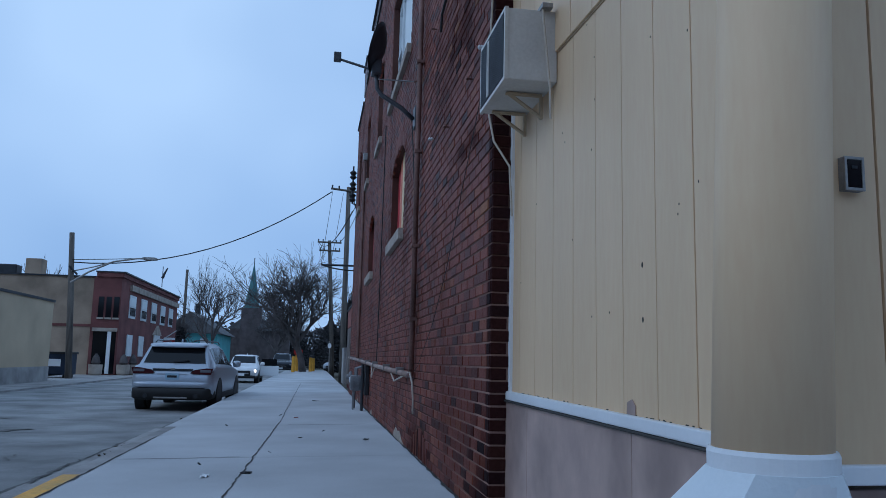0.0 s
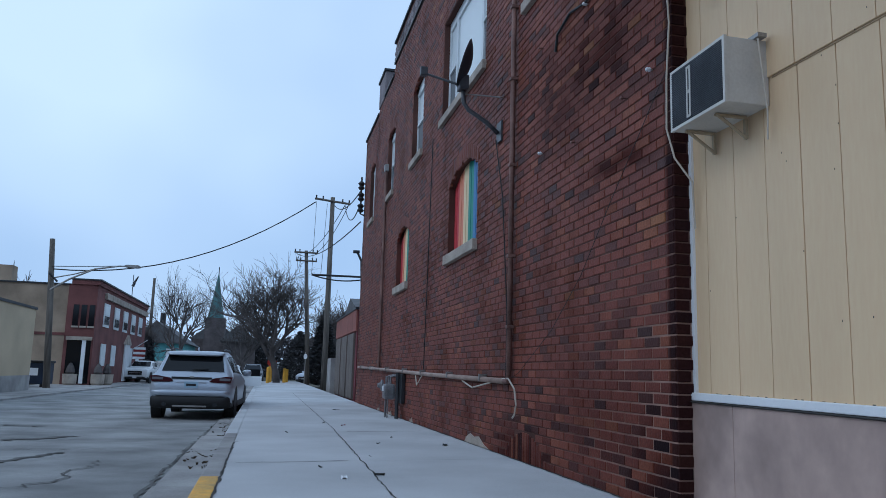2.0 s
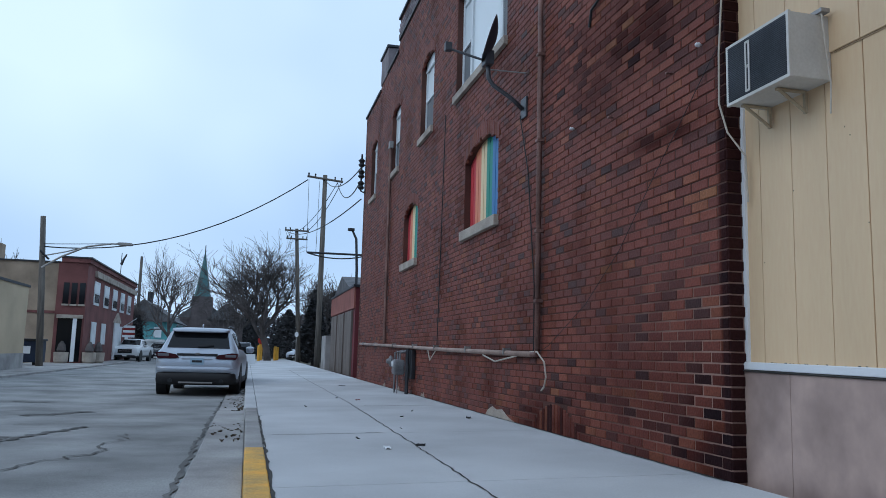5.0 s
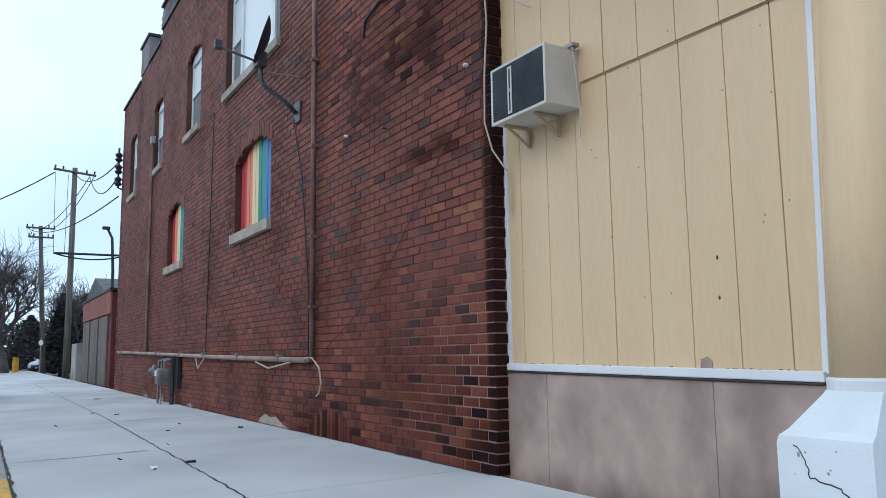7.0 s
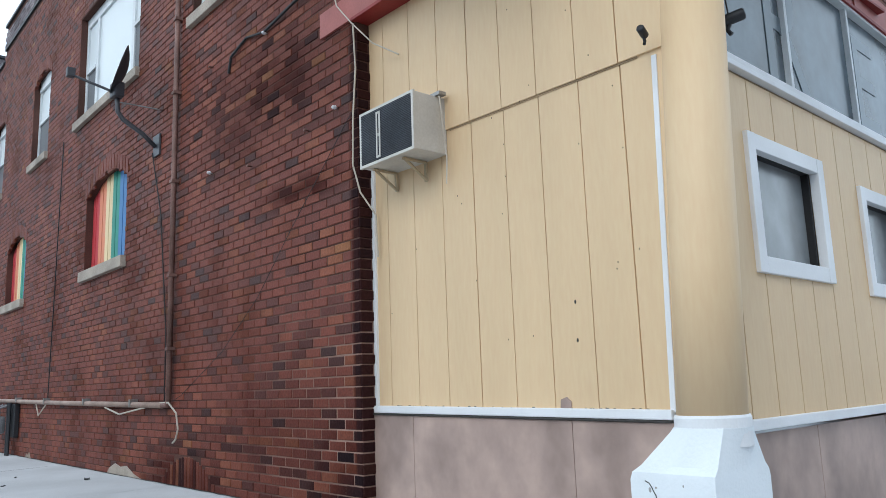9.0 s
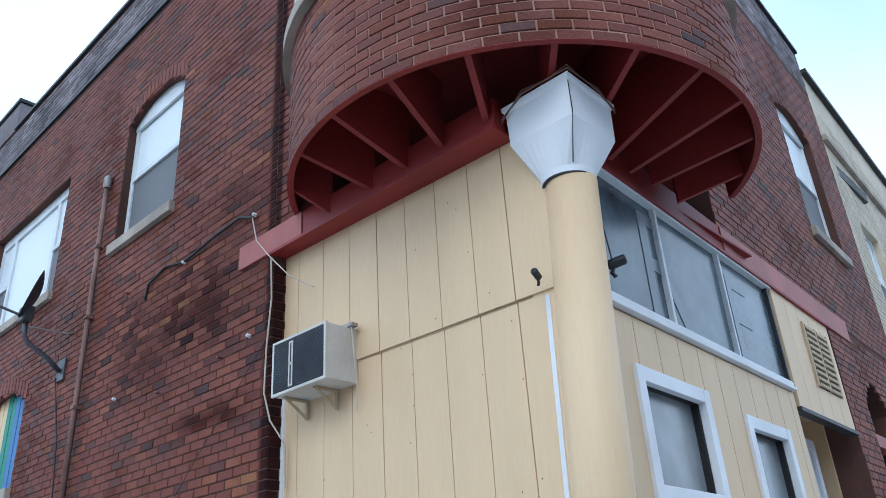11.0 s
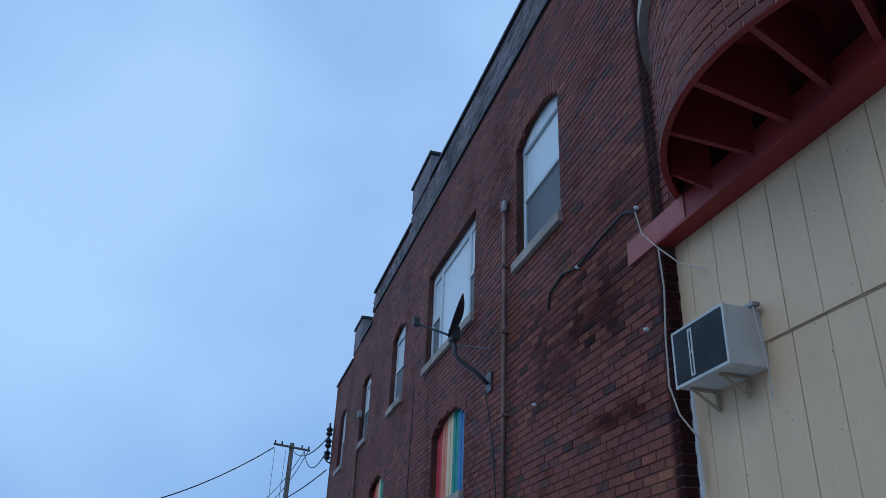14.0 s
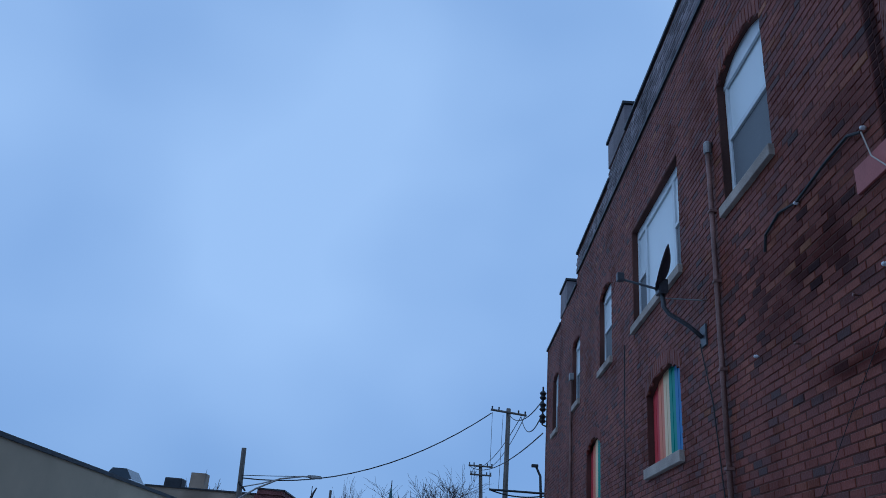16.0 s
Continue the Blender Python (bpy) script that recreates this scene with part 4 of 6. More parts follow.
def ring(d0, d1, z0, z1, n=64, a0=0.0, a1=None):
    bm = bmesh.new()
    a1 = LENGTH if a1 is None else a1
    prev = None
    for i in range(n + 1):
        a = a0 + (a1 - a0) * i / n
        cur = [bm.verts.new(round_at(a, d, z)) for d, z in ((d0, z0), (d1, z0), (d1, z1), (d0, z1))]
        if prev:
            for j in range(4):
                bm.faces.new((prev[j], prev[(j + 1) % 4], cur[(j + 1) % 4], cur[j]))
        else:
            bm.faces.new(cur[::-1])
        prev = cur
    bm.faces.new(prev)
    bmesh.ops.recalc_face_normals(bm, faces=bm.faces)
    return bm


part("sill_band", ring(-0.1, 0.07, 5.22, 5.34), M["stone"], bay)
part("coping", ring(-0.3, 0.05, 9.2, 9.26), M["dark"], bay)
for o in bay_open:
    win = tagged(new("window_12"), "white framed sash window of the round bay", "window", kind="structure")
    mid = (o[2] + o[3]) / 2
    part("window_frame", ring(-0.055, -0.02, o[2], o[2] + 0.07, 6, o[0], o[1]), M["frame"], win)
    part("window_frame", ring(-0.055, -0.02, o[3] - 0.08, o[3], 6, o[0], o[1]), M["frame"], win)
    part("window_frame", ring(-0.055, -0.02, mid - 0.03, mid + 0.03, 6, o[0], o[1]), M["frame"], win)
    for s in (o[0], o[1] - 0.07):
        part("window_frame", ring(-0.058, -0.015, o[2], o[3], 2, s, s + 0.07), M["frame"], win)
    # pane whitened like mirrored sky
    part("pane", ring(-0.05, -0.04, o[2] + 0.07, o[3] - 0.08, 6, o[0] + 0.07, o[1] - 0.07), M["blind"], win)
soffit = tagged(new("bay_soffit"), "dark red steel soffit with radial brackets under the bay", "soffit", kind="structure")
bm = bmesh.new()
bmesh.ops.create_circle(bm, cap_ends=True, radius=BAY_R - 0.02, segments=64)
bmesh.ops.translate(bm, verts=bm.verts, vec=(BAY.x, BAY.y, BAY_Z + 0.4))
part("plate", bm, M["red"], soffit)
part("rim", ring(-0.034, 0.003, BAY_Z - 0.006, BAY_Z - 0.001), M["red"], soffit)
part("rim", ring(-0.046, -0.036, BAY_Z - 0.004, BAY_Z + 0.4), M["red"], soffit)
for i in range(11):
    q = A0 + (A1 - A0) * (i + 0.6) / 11.2
    c, sn, outer = math.cos(q), math.sin(q), BAY_R - 0.05
    inner = min(1.17 / -c if c < -0.1 else 9, 0.95 / -sn if sn < -0.1 else 9) - 0.02
    if inner > outer - 0.12:
        continue
    m = Matrix.Translation((BAY.x, BAY.y, 0)) @ Matrix.Rotation(q, 4, "Z")
    part("bracket", prism([(inner, BAY_Z - 0.19), (outer, BAY_Z + 0.03), (outer, BAY_Z + 0.39), (inner, BAY_Z + 0.39)], -0.022, 0.022, m), M["red"], soffit)
beam = tagged(new("beam"), "red painted steel beam carrying the corner", "beam", kind="structure")
# web outside the bay in the lit tone, beneath it in the shaded one
part("web", boxes((-0.4, 0.5, -0.1, 0.02, 3.83, 4.05), m=SIDE, bevel=0.004), M["pink"], beam)
part("web", boxes((-2.45, -0.404, -0.1, 0.01, 3.83, 4.05), m=SIDE, bevel=0.004), M["red"], beam)
part("flange", boxes((-2.45, 0.02, -0.2, 0.035, 3.8, 3.828), m=SIDE, bevel=0.003), M["red"], beam)
# same lit and shaded colours along the front
part("web", boxes((2.2, 5.75, -0.1, 0.02, 3.55, 3.8), m=FRONT, bevel=0.004), M["pink"], beam)
part("web", boxes((-0.1, 2.196, -0.1, 0.01, 3.55, 3.8), m=FRONT, bevel=0.004), M["red"], beam)
part("flange", boxes((-0.1, 4.95, -0.2, 0.035, 3.52, 3.548), m=FRONT, bevel=0.003), M["red"], beam)
part("ceiling_plate", boxes((0.12, 3.6, -2.6, 0.0, 3.9, 3.92)), M["red"], beam)

# ---- corner column ----
CX, CY = 0.25, -2.67
column = tagged(thing("column", (CX, CY, 0)), "cream painted iron corner column with white capital and plinth", "column", kind="structure")
part("shaft", lathe([(0.17, 0.7), (0.168, 1.5), (0.163, 3.36)], 40, Matrix(((1, 0, 0.02, -0.015), (0, 1, -0.034, 0.025), (0, 0, 1, 0), (0, 0, 0, 1)))), M["siding"], column, smooth=True)


def square_ring(h, n=32):
    pts = []
    for j in range(n):
        q = 2 * math.pi * j / n
        c, s = math.cos(q), math.sin(q)
        k = h / max(abs(c), abs(s))
        pts.append((c * k, s * k))
    return pts


def loft(levels, n=32):
    bm = bmesh.new()
    rings = [[bm.verts.new((x, y, z)) for x, y in pts] for pts, z in levels]
    for s, t in zip(rings, rings[1:]):
        for j in range(n):
            bm.faces.new((s[j], s[(j + 1) % n], t[(j + 1) % n], t[j]))
    bm.faces.new(rings[0][::-1])
    bm.faces.new(rings[-1])
    return bm


circle = lambda r, n=32: [(r * math.cos(2 * math.pi * j / n), r * math.sin(2 * math.pi * j / n)) for j in range(n)]
cap = part("capital", loft([(circle(0.17), 3.36), (circle(0.175), 3.4), (square_ring(0.24), 3.66), (square_ring(0.245), 3.9), (square_ring(0.265), 3.92), (square_ring(0.265), 3.95)]), M["white"], column, "white painted flared capital")
cap.location = (0.045, -0.08, 0)
part("collar", lathe([(0.162, 3.348), (0.17, 3.352), (0.17, 3.362), (0.162, 3.37)], 32), M["dark"], column).location = (0.045, -0.08, 0)


part("seam", tube([(-0.2, -0.33, 3.9), (-0.198, -0.328, 3.68), (-0.085, -0.21, 3.41)], 0.004, sides=5), M["crack"], column)
for dz, rad in ((0.0, 0.006), (0.025, 0.004)):
    part("wire", tube([(-0.225, 0.19, 3.86 - dz), (-0.232, 0.0, 3.965 + dz), (-0.23, -0.2, 3.965), (-0.22, -0.35, 3.97 + dz), (-0.05, -0.355, 3.966), (0.12, -0.352, 3.96 + dz), (0.3, -0.35, 3.9 - dz)], rad, sides=5), M["pipe"], column)


def rect_ring(x0, x1, y0, y1, n=32):
    """A rectangle outline in the column's own place."""
    cx, cy, hx, hy = (x0 + x1) / 2 - CX, (y0 + y1) / 2 - CY, (x1 - x0) / 2, (y1 - y0) / 2
    return [(cx + x * hx, cy + y * hy) for x, y in square_ring(1.0, n)]


plinth = part("plinth", loft([(rect_ring(-0.04, 0.46, -2.83, -2.37), -0.2), (rect_ring(-0.04, 0.46, -2.83, -2.37), 0.45), (rect_ring(-0.032, 0.455, -2.828, -2.378), 0.485), (rect_ring(0.0, 0.43, -2.825, -2.41), 0.515), (circle(0.187), 0.69)]), M["plinth"], column, "white rendered plinth, cracked", smooth=True)
plinth.data.set_sharp_from_angle(angle=radians(24))
part("neck", loft([(circle(0.182), 0.6), (circle(0.184), 0.735), (circle(0.178), 0.748)]), M["white"], column, "white band round the foot of the shaft", smooth=False)
lock = tagged(thing("meter_box", (0.545, -2.669, 1.589), LEAN), "small grey metal box with a glazed front on the siding", "box")
part("case", boxes((-0.036, 0.036, -0.028, 0., -0.0544, 0.0544), bevel=0.0048), M["meter"], lock)
part("rim", boxes((-0.036, -0.0264, -0.0328, -0.0272, -0.0544, 0.0544), (0.0264, 0.036, -0.0328, -0.0272, -0.0544, 0.0544), (-0.0264, 0.0264, -0.0328, -0.0272, 0.0448, 0.0544), (-0.0264, 0.0264, -0.0328, -0.0272, -0.0544, -0.0448), bevel=0.0016), M["metal"], lock)
part("pane", boxes((-0.0256, 0.0256, -0.0304, -0.0272, -0.044, 0.044)), M["carglass"], lock, "dark glazed front")
part("slot", boxes((-0.0096, 0.0096, -0.0336, -0.0296, 0.016, 0.0256)), M["dark"], lock)

# ---- things on the side wall ----
ac = tagged(thing("air_conditioner", (0, 0, 0)), "cream window air conditioner with dark condenser grille on brackets", "air conditioner")
AY0, AY1, AZ0, AZ1, AX0 = -0.87, -0.24, 2.51, 2.92, -0.14
part("case", boxes((AX0 + 0.012, 0.16, AY0, AY1, AZ0, AZ1), bevel=0.008), M["acbody"], ac)
part("front_rim", boxes((AX0, AX0 + 0.02, AY0 - 0.004, AY0 + 0.018, AZ0 - 0.004, AZ1 + 0.004), (AX0, AX0 + 0.02, AY1 - 0.018, AY1 + 0.004, AZ0 - 0.004, AZ1 + 0.004), (AX0, AX0 + 0.02, AY0 + 0.018, AY1 - 0.018, AZ1 - 0.014, AZ1 + 0.004), (AX0, AX0 + 0.02, AY0 + 0.018, AY1 - 0.018, AZ0 - 0.004, AZ0 + 0.016)), M["acbody"], ac)
part("condenser", boxes((AX0 + 0.002, AX0 + 0.011, AY0 + 0.018, AY1 - 0.018, AZ0 + 0.016, AZ1 - 0.014)), M["dark"], ac, "dark finned condenser")
for i in range(30):
    z = AZ0 + 0.024 + i * 0.0124
    part("fin", boxes((AX0 - 0.003, AX0 + 0.002, AY0 + 0.02, AY1 - 0.02, z, z + 0.0045)), M["grill"], ac)
part("strap", boxes((AX0 - 0.008, AX0 - 0.0035, AY1 - 0.26, AY1 - 0.245, AZ0 + 0.03, AZ1 - 0.04), (AX0 - 0.008, AX0 - 0.0035, AY1 - 0.225, AY1 - 0.212, AZ0 + 0.03, AZ1 - 0.04), (AX0 - 0.008, AX0 - 0.0035, AY1 - 0.245, AY1 - 0.225, AZ0 + 0.19, AZ0 + 0.21), (AX0 - 0.008, AX0 - 0.0035, AY1 - 0.245, AY1 - 0.225, AZ1 - 0.055, AZ1 - 0.04), (AX0 - 0.008, AX0 - 0.0035, AY1 - 0.245, AY1 - 0.225, AZ0 + 0.03, AZ0 + 0.045)), M["acbody"], ac)
for y in (AY0 + 0.2, AY1 - 0.08):
    br = part("bracket", boxes((AX0 + 0.06, 0.13, y - 0.012, y + 0.012, AZ0 - 0.02, AZ0 - 0.006), (0.118, 0.136, y - 0.012, y + 0.012, AZ0 - 0.15, AZ0 - 0.02)), M["tan"], ac)
    part("brace", tube([(AX0 + 0.08, y, AZ0 - 0.016), (0.125, y, AZ0 - 0.14)], 0.011, sides=6), M["tan"], br)
part("flap", boxes((0.06, 0.12, AY0 - 0.05, AY0 + 0.05, AZ1, AZ1 + 0.025)), M["metal"], ac, "bent metal flap")
tagged(part("cable", tube([(0.1, -0.83, AZ1 + 0.02), (0.06, -0.92, AZ1 - 0.02), (0.1, -0.93, AZ0 - 0.05), (0.115, -0.9, AZ0 - 0.22)], 0.006, sides=6), M["cable"]), "thin pale cable hanging beside the air conditioner", "cable")

pole_pts = [(-0.05, 3.55, 0.87), (-0.05, 3.55, 6.05)]
conduit = tagged(thing("conduit", (0, 0, 0)), "rusty brown electrical conduit on the brick wall", "pipe")
part("pipe", tube(pole_pts, 0.03, sides=10), M["pipe"], conduit, smooth=True)
part("pipe", tube([(-0.05, 3.55, 0.87), (-0.05, 3.58, 0.83), (-0.055, 3.7, 0.82)], 0.032, sides=10), M["pipe"], conduit)
part("cap", lathe([(0.045, 6.02), (0.05, 6.06), (0.05, 6.16), (0.03, 6.19)], 12, Matrix.Translation((-0.05, 3.55, 0))), M["metal"], conduit)
for z in (1.4, 2.2, 3.26, 4.3, 5.2):
    part("clamp", boxes((-0.09, -0.002, 3.51, 3.59, z, z + 0.035), bevel=0.004), M["pipe"], conduit)
run = tagged(thing("conduit", (0, 0, 0)), "pale horizontal conduit run low on the brick wall", "pipe")
part("pipe", tube([(-0.055, 3.7, 0.82), (-0.055, 8, 0.87), (-0.055, 13, 0.95), (-0.055, 17.8, 1.02)], 0.034, sides=10), M["conduit"], run, smooth=True)
for y in (4.6, 6.4, 8.4, 10.2, 12.4, 15, 17):
    part("clamp", boxes((-0.1, -0.002, y, y + 0.04, 0.84 + (y - 4) * 0.0135 - 0.04, 0.84 + (y - 4) * 0.0135 + 0.045), bevel=0.004), M["metal"], run)
down = tagged(thing("downpipe", (0, 0, 0)), "thin grey downpipe fixed to the brick wall", "pipe")
part("pipe", tube([(-0.05, 13.75, 1.0), (-0.05, 13.8, 5.8)], 0.035, sides=8), M["pipe"], down)
part("cap", boxes((-0.1, -0.002, 13.72, 13.88, 5.78, 5.95), bevel=0.01), M["metal"], down)
tagged(part("wire", tube([(-0.03, 8.45, 0.86), (-0.02, 8.42, 2.2), (-0.02, 8.3, 5.0)], 0.009, sides=5), M["black"]), "thin dark wire running up the brick wall", "cable")
tagged(part("wire", tube([(-0.03, 4.3, 3.8), (-0.02, 4.0, 3.0), (-0.02, 3.75, 1.6), (-0.03, 3.72, 0.86)], 0.008, sides=5), M["black"]), "thin dark dish cable on the brick wall", "cable")
tagged(part("wire", tube([(-0.01, 0.05, 3.06), (-0.014, 0.13, 3.0), (-0.014, 0.53, 2.67), (-0.014, 1.0, 2.29), (-0.014, 1.6, 1.77), (-0.014, 2.33, 1.32), (-0.014, 3.3, 0.92), (-0.03, 3.5, 0.86)], 0.003, sides=5), M["black"]), "thin dark wire slanting down the brick wall", "cable")
for pts in ([(-0.06, 5.6, 0.8), (-0.08, 5.0, 0.72), (-0.06, 4.2, 0.8)], [(-0.06, 9.0, 0.86), (-0.09, 8.7, 0.68), (-0.06, 8.4, 0.85)]):
    tagged(part("cable", tube(pts, 0.01, sides=6), M["cable"]), "slack pale cable looped under the conduit", "cable")
loop = [(-0.06, 3.9, 0.84), (-0.07, 3.5, 0.85), (-0.07, 3.28, 0.74), (-0.06, 3.25, 0.58), (-0.05, 3.33, 0.47), (-0.03, 3.46, 0.43)]
tagged(part("cable", tube(loop, 0.01, sides=6), M["cable"]), "pale flexible cable looping off the conduit", "cable")

# porcelain insulators
def insulator(y, z, pale=True):
    ob = tagged(thing("insulator", (0.0, y, z), 0.0), "small porcelain wire insulator on the brick wall" if pale else "small rusty iron hook on the brick wall", "insulator", "wall insulators")
    m = Matrix.Rotation(-math.pi / 2, 4, "Y") @ Matrix.Scale(0.75, 4)
    part("knob", lathe([(0.008, 0.0), (0.008, 0.02), (0.02, 0.022), (0.026, 0.04), (0.014, 0.05), (0.024, 0.06), (0.012, 0.075)] if pale else [(0.008, 0), (0.01, 0.05), (0.018, 0.055), (0.016, 0.07)], 10, m), M["white"] if pale else M["pipe"], ob, smooth=True)


for y, z, p in ((0.27, 3.16, True), (0.71, 3.09, False), (1.76, 3.03, False), (2.65, 3.17, True), (2.66, 4.33, False), (0.27, 4.29, True), (1.47, 4.26, True), (4.05, 4.27, False)):
    insulator(y, z, p)
tagged(part("cable", tube([(-0.02, 2.25, 4.12), (-0.02, 2.2, 4.28), (-0.02, 1.86, 4.36), (-0.03, 1.47, 4.27), (-0.03, 0.9, 4.34), (-0.03, 0.5, 4.36), (-0.035, 0.3, 4.27)], 0.014, sides=6), M["black"]), "old black cable strung over the brick wall", "cable")
tagged(part("cable", tube([(-0.035, 0.3, 4.27), (-0.045, 0.2, 4.0), (-0.06, -0.03, 3.76), (0.02, -0.2, 3.55), (0.1, -0.42, 3.4)], 0.006, sides=6), M["cable"]), "pale cable end hanging over the red beam", "cable")
tagged(part("cable", tube([(-0.045, -0.03, 3.76), (-0.02, -0.02, 3.4), (-0.03, 0.01, 3.0), (-0.03, 0.02, 2.62), (0.0, -0.03, 2.4), (0.09, -0.1, 2.22), (0.11, -0.09, 1.9)], 0.007, sides=6), M["cable"]), "pale cable hanging down the brick corner", "cable")

dish = tagged(thing("satellite_dish", (0, 0, 0)), "grey satellite dish on a bent mast fixed to the brick wall", "satellite dish")
part("wall_plate", boxes((-0.025, -0.001, 4.1, 4.3, 3.74, 4.0), bevel=0.005), M["dishgrey"], dish)
part("mast", tube([(-0.03, 4.2, 3.85), (-0.18, 4.2, 3.98), (-0.42, 4.2, 4.12), (-0.48, 4.2, 4.2), (-0.5, 4.2, 4.45)], 0.028, sides=10), M["dishgrey"], dish, smooth=True)
part("strut", tube([(-0.48, 4.15, 4.3), (-0.03, 4.05, 4.27)], 0.008, sides=6), M["metal"], dish)
part("hub", boxes((-0.56, -0.44, 4.1, 4.28, 4.36, 4.54), bevel=0.02), M["dishgrey"], dish)
bm = bmesh.new()
rings = []
for i in range(7):
    r = i / 6
    rings.append([bm.verts.new((0.34 * r * math.cos(q), 0.30 * r * math.sin(q), 0.09 * r * r)) for q in (2 * math.pi * j / 32 for j in range(32))] if i else [bm.verts.new((0, 0, 0))])
for j in range(32):
    bm.faces.new((rings[0][0], rings[1][j], rings[1][(j + 1) % 32]))
    for s, t in zip(rings[1:], rings[2:]):
        bm.faces.new((s[j], t[j], t[(j + 1) % 32], s[(j + 1) % 32]))
bmesh.ops.solidify(bm, geom=bm.faces[:], thickness=0.012)
aim = Vector((-0.93, 0.22, 0.3)).to_track_quat("Z", "Y").to_matrix().to_4x4()
bmesh.ops.transform(bm, matrix=Matrix.Translation((-0.42, 4.12, 4.67)) @ aim, verts=bm.verts)
part("reflector", bm, M["dishgrey"], dish, "dark grey oval reflector", smooth=True)
arm = part("arm", tube([(-0.5, 4.2, 4.42), (-0.94, 4.38, 4.6)], 0.016, sides=8), M["dishgrey"], dish)
part("feed_horn", boxes((-1.01, -0.92, 4.34, 4.42, 4.57, 4.68), bevel=0.01), M["dishgrey"], arm)

# gas meters
meter = tagged(thing("gas_meter", (-0.22, 10.9, 0)), "grey gas meter with pipes standing against the brick wall", "meter")
part("body", boxes((-0.12, 0.1, -0.17, 0.17, 0.36, 0.66), bevel=0.05), M["meter"], meter)
part("dial", boxes((-0.14, -0.118, -0.07, 0.07, 0.52, 0.62), bevel=0.006), M["white"], meter)
part("regulator", lathe([(0.05, 0.0), (0.11, 0.01), (0.12, 0.04), (0.06, 0.07), (0.04, 0.12)], 16, Matrix.Translation((-0.06, 0.42, 0.62)) @ Matrix.Rotation(-math.pi / 2, 4, "Y")), M["meter"], meter)
for y in (-0.12, 0.12, 0.42):
    part("pipe", tube([(0, y, 0.64 if y < 0.4 else -0.02), (0, y, 0.8), (0.16, y, 0.84)], 0.022, sides=8), M["meter"], meter)
for y in (-0.42, -0.3):
    part("pipe", tube([(0.1, y, -0.02), (0.1, y, 0.88)], 0.025, sides=8), M["dark"], meter)
part("leg", tube([(-0.05, 0.15, -0.02), (-0.05, 0.15, 0.36)], 0.012, sides=6), M["meter"], meter)
part("leg", tube([(-0.05, -0.15, -0.02), (-0.05, -0.15, 0.36)], 0.012, sides=6), M["meter"], meter)
part("back_box", boxes((0.14, 0.215, -0.6, -0.2, 0.3, 0.86), bevel=0.01), M["dark"], meter)

# security cameras and the switch box by the column
def security_camera(p, turn, label):
    ob = tagged(thing("security_camera", p, turn), label, "camera")
    part("mount", tube([(0.0, 0, -0.05), (0, 0.02, -0.02), (0, 0.0, 0.03)], 0.014, sides=8), M["dark"], ob)
    part("housing", lathe([(0.03, -0.06), (0.034, -0.05), (0.034, 0.05), (0.028, 0.06)], 16, Matrix.Translation((0, -0.02, 0.05)) @ Matrix.Rotation(radians(75), 4, "X")), M["dark"], ob, smooth=True)
    return ob


security_camera((0.1, -2.56, 2.72), radians(-75), "small dark bullet camera on the cream siding").scale = (0.65, 0.65, 0.65)
security_camera((0.72, -2.73, 2.9), radians(30), "black bullet camera on the transom sill")
tagged(part("cable", tube([(0.72, -2.72, 2.98), (0.74, -2.69, 3.2), (0.69, -2.69, 3.4), (0.71, -2.685, 3.7)], 0.005, sides=5), M["black"]), "thin black camera cable", "cable")
# nail holes and a broken patch on the siding
holes = tagged(thing("knot_holes", (0, 0, 0)), "dark nail holes in the cream siding", "holes")
r = random.Random(8)
spots = [(-1.9, 1.38), (-1.9, 1.16), (-1.1, 1.6), (-0.95, 2.2), (-2.3, 2.2), (-1.4, 2.45), (-0.5, 1.9), (-1.36, 2.0), (-1.36, 1.2), (-2.0, 2.3)] + [(r.uniform(-2.4, -0.2), r.uniform(0.9, 3.6)) for _ in range(16)]
for i, (y, z) in enumerate(spots):
    big = 0.008 if i < 2 else 0.0035
    part("hole", lathe([(big, 0), (big * 0.8, 0.0015)], 8, Matrix.Translation((0.14 - 0.027 * y if z < 2.67 else 0.124 - 0.027 * y, y, z)) @ Matrix.Rotation(-math.pi / 2, 4, "Y") @ Matrix.Diagonal((1.6, 1, 1, 1))), M["crack"], holes)
tagged(part("chipped_patch", prism([(-1.83, 0.803), (-1.75, 0.803), (-1.755, 0.85), (-1.8, 0.865), (-1.83, 0.84)], SX + 0.001, SX + 0.006, INSET), M["marble"]), "chipped brown patch at the foot of the siding", "patch")
r = random.Random(4)
chips = tagged(part("flaked_paint", boxes(*[(a, a + r.uniform(0.004, 0.02), SX - 0.001, SX + 0.0025, 0.8, 0.804 + r.uniform(0, 0.006) ** 1.1) for a in [r.uniform(-2.5, -0.1) for _ in range(34)]], m=INSET), M["crack"]), "flaked paint along the ledge", "flakes", kind="stuff")
# cracks in the plinth
r = random.Random(77)
line = [(-2.46, 0.45), (-2.5, 0.4), (-2.52, 0.34), (-2.525, 0.31), (-2.6, 0.3), (-2.67, 0.275), (-2.72, 0.24), (-2.8, 0.21)]
pts = []
for (y0, z0), (y1, z1) in zip(line, line[1:]):
    pts += [(-0.0405, y0 + (y1 - y0) * t + r.uniform(-0.008, 0.008), z0 + (z1 - z0) * t + r.uniform(-0.008, 0.008)) for t in (0, 0.33, 0.66)]
tagged(part("plinth_crack", tube(pts, 0.0026, 0.004, sides=5), M["crack"]), "dark ragged crack across the white plinth", "crack")
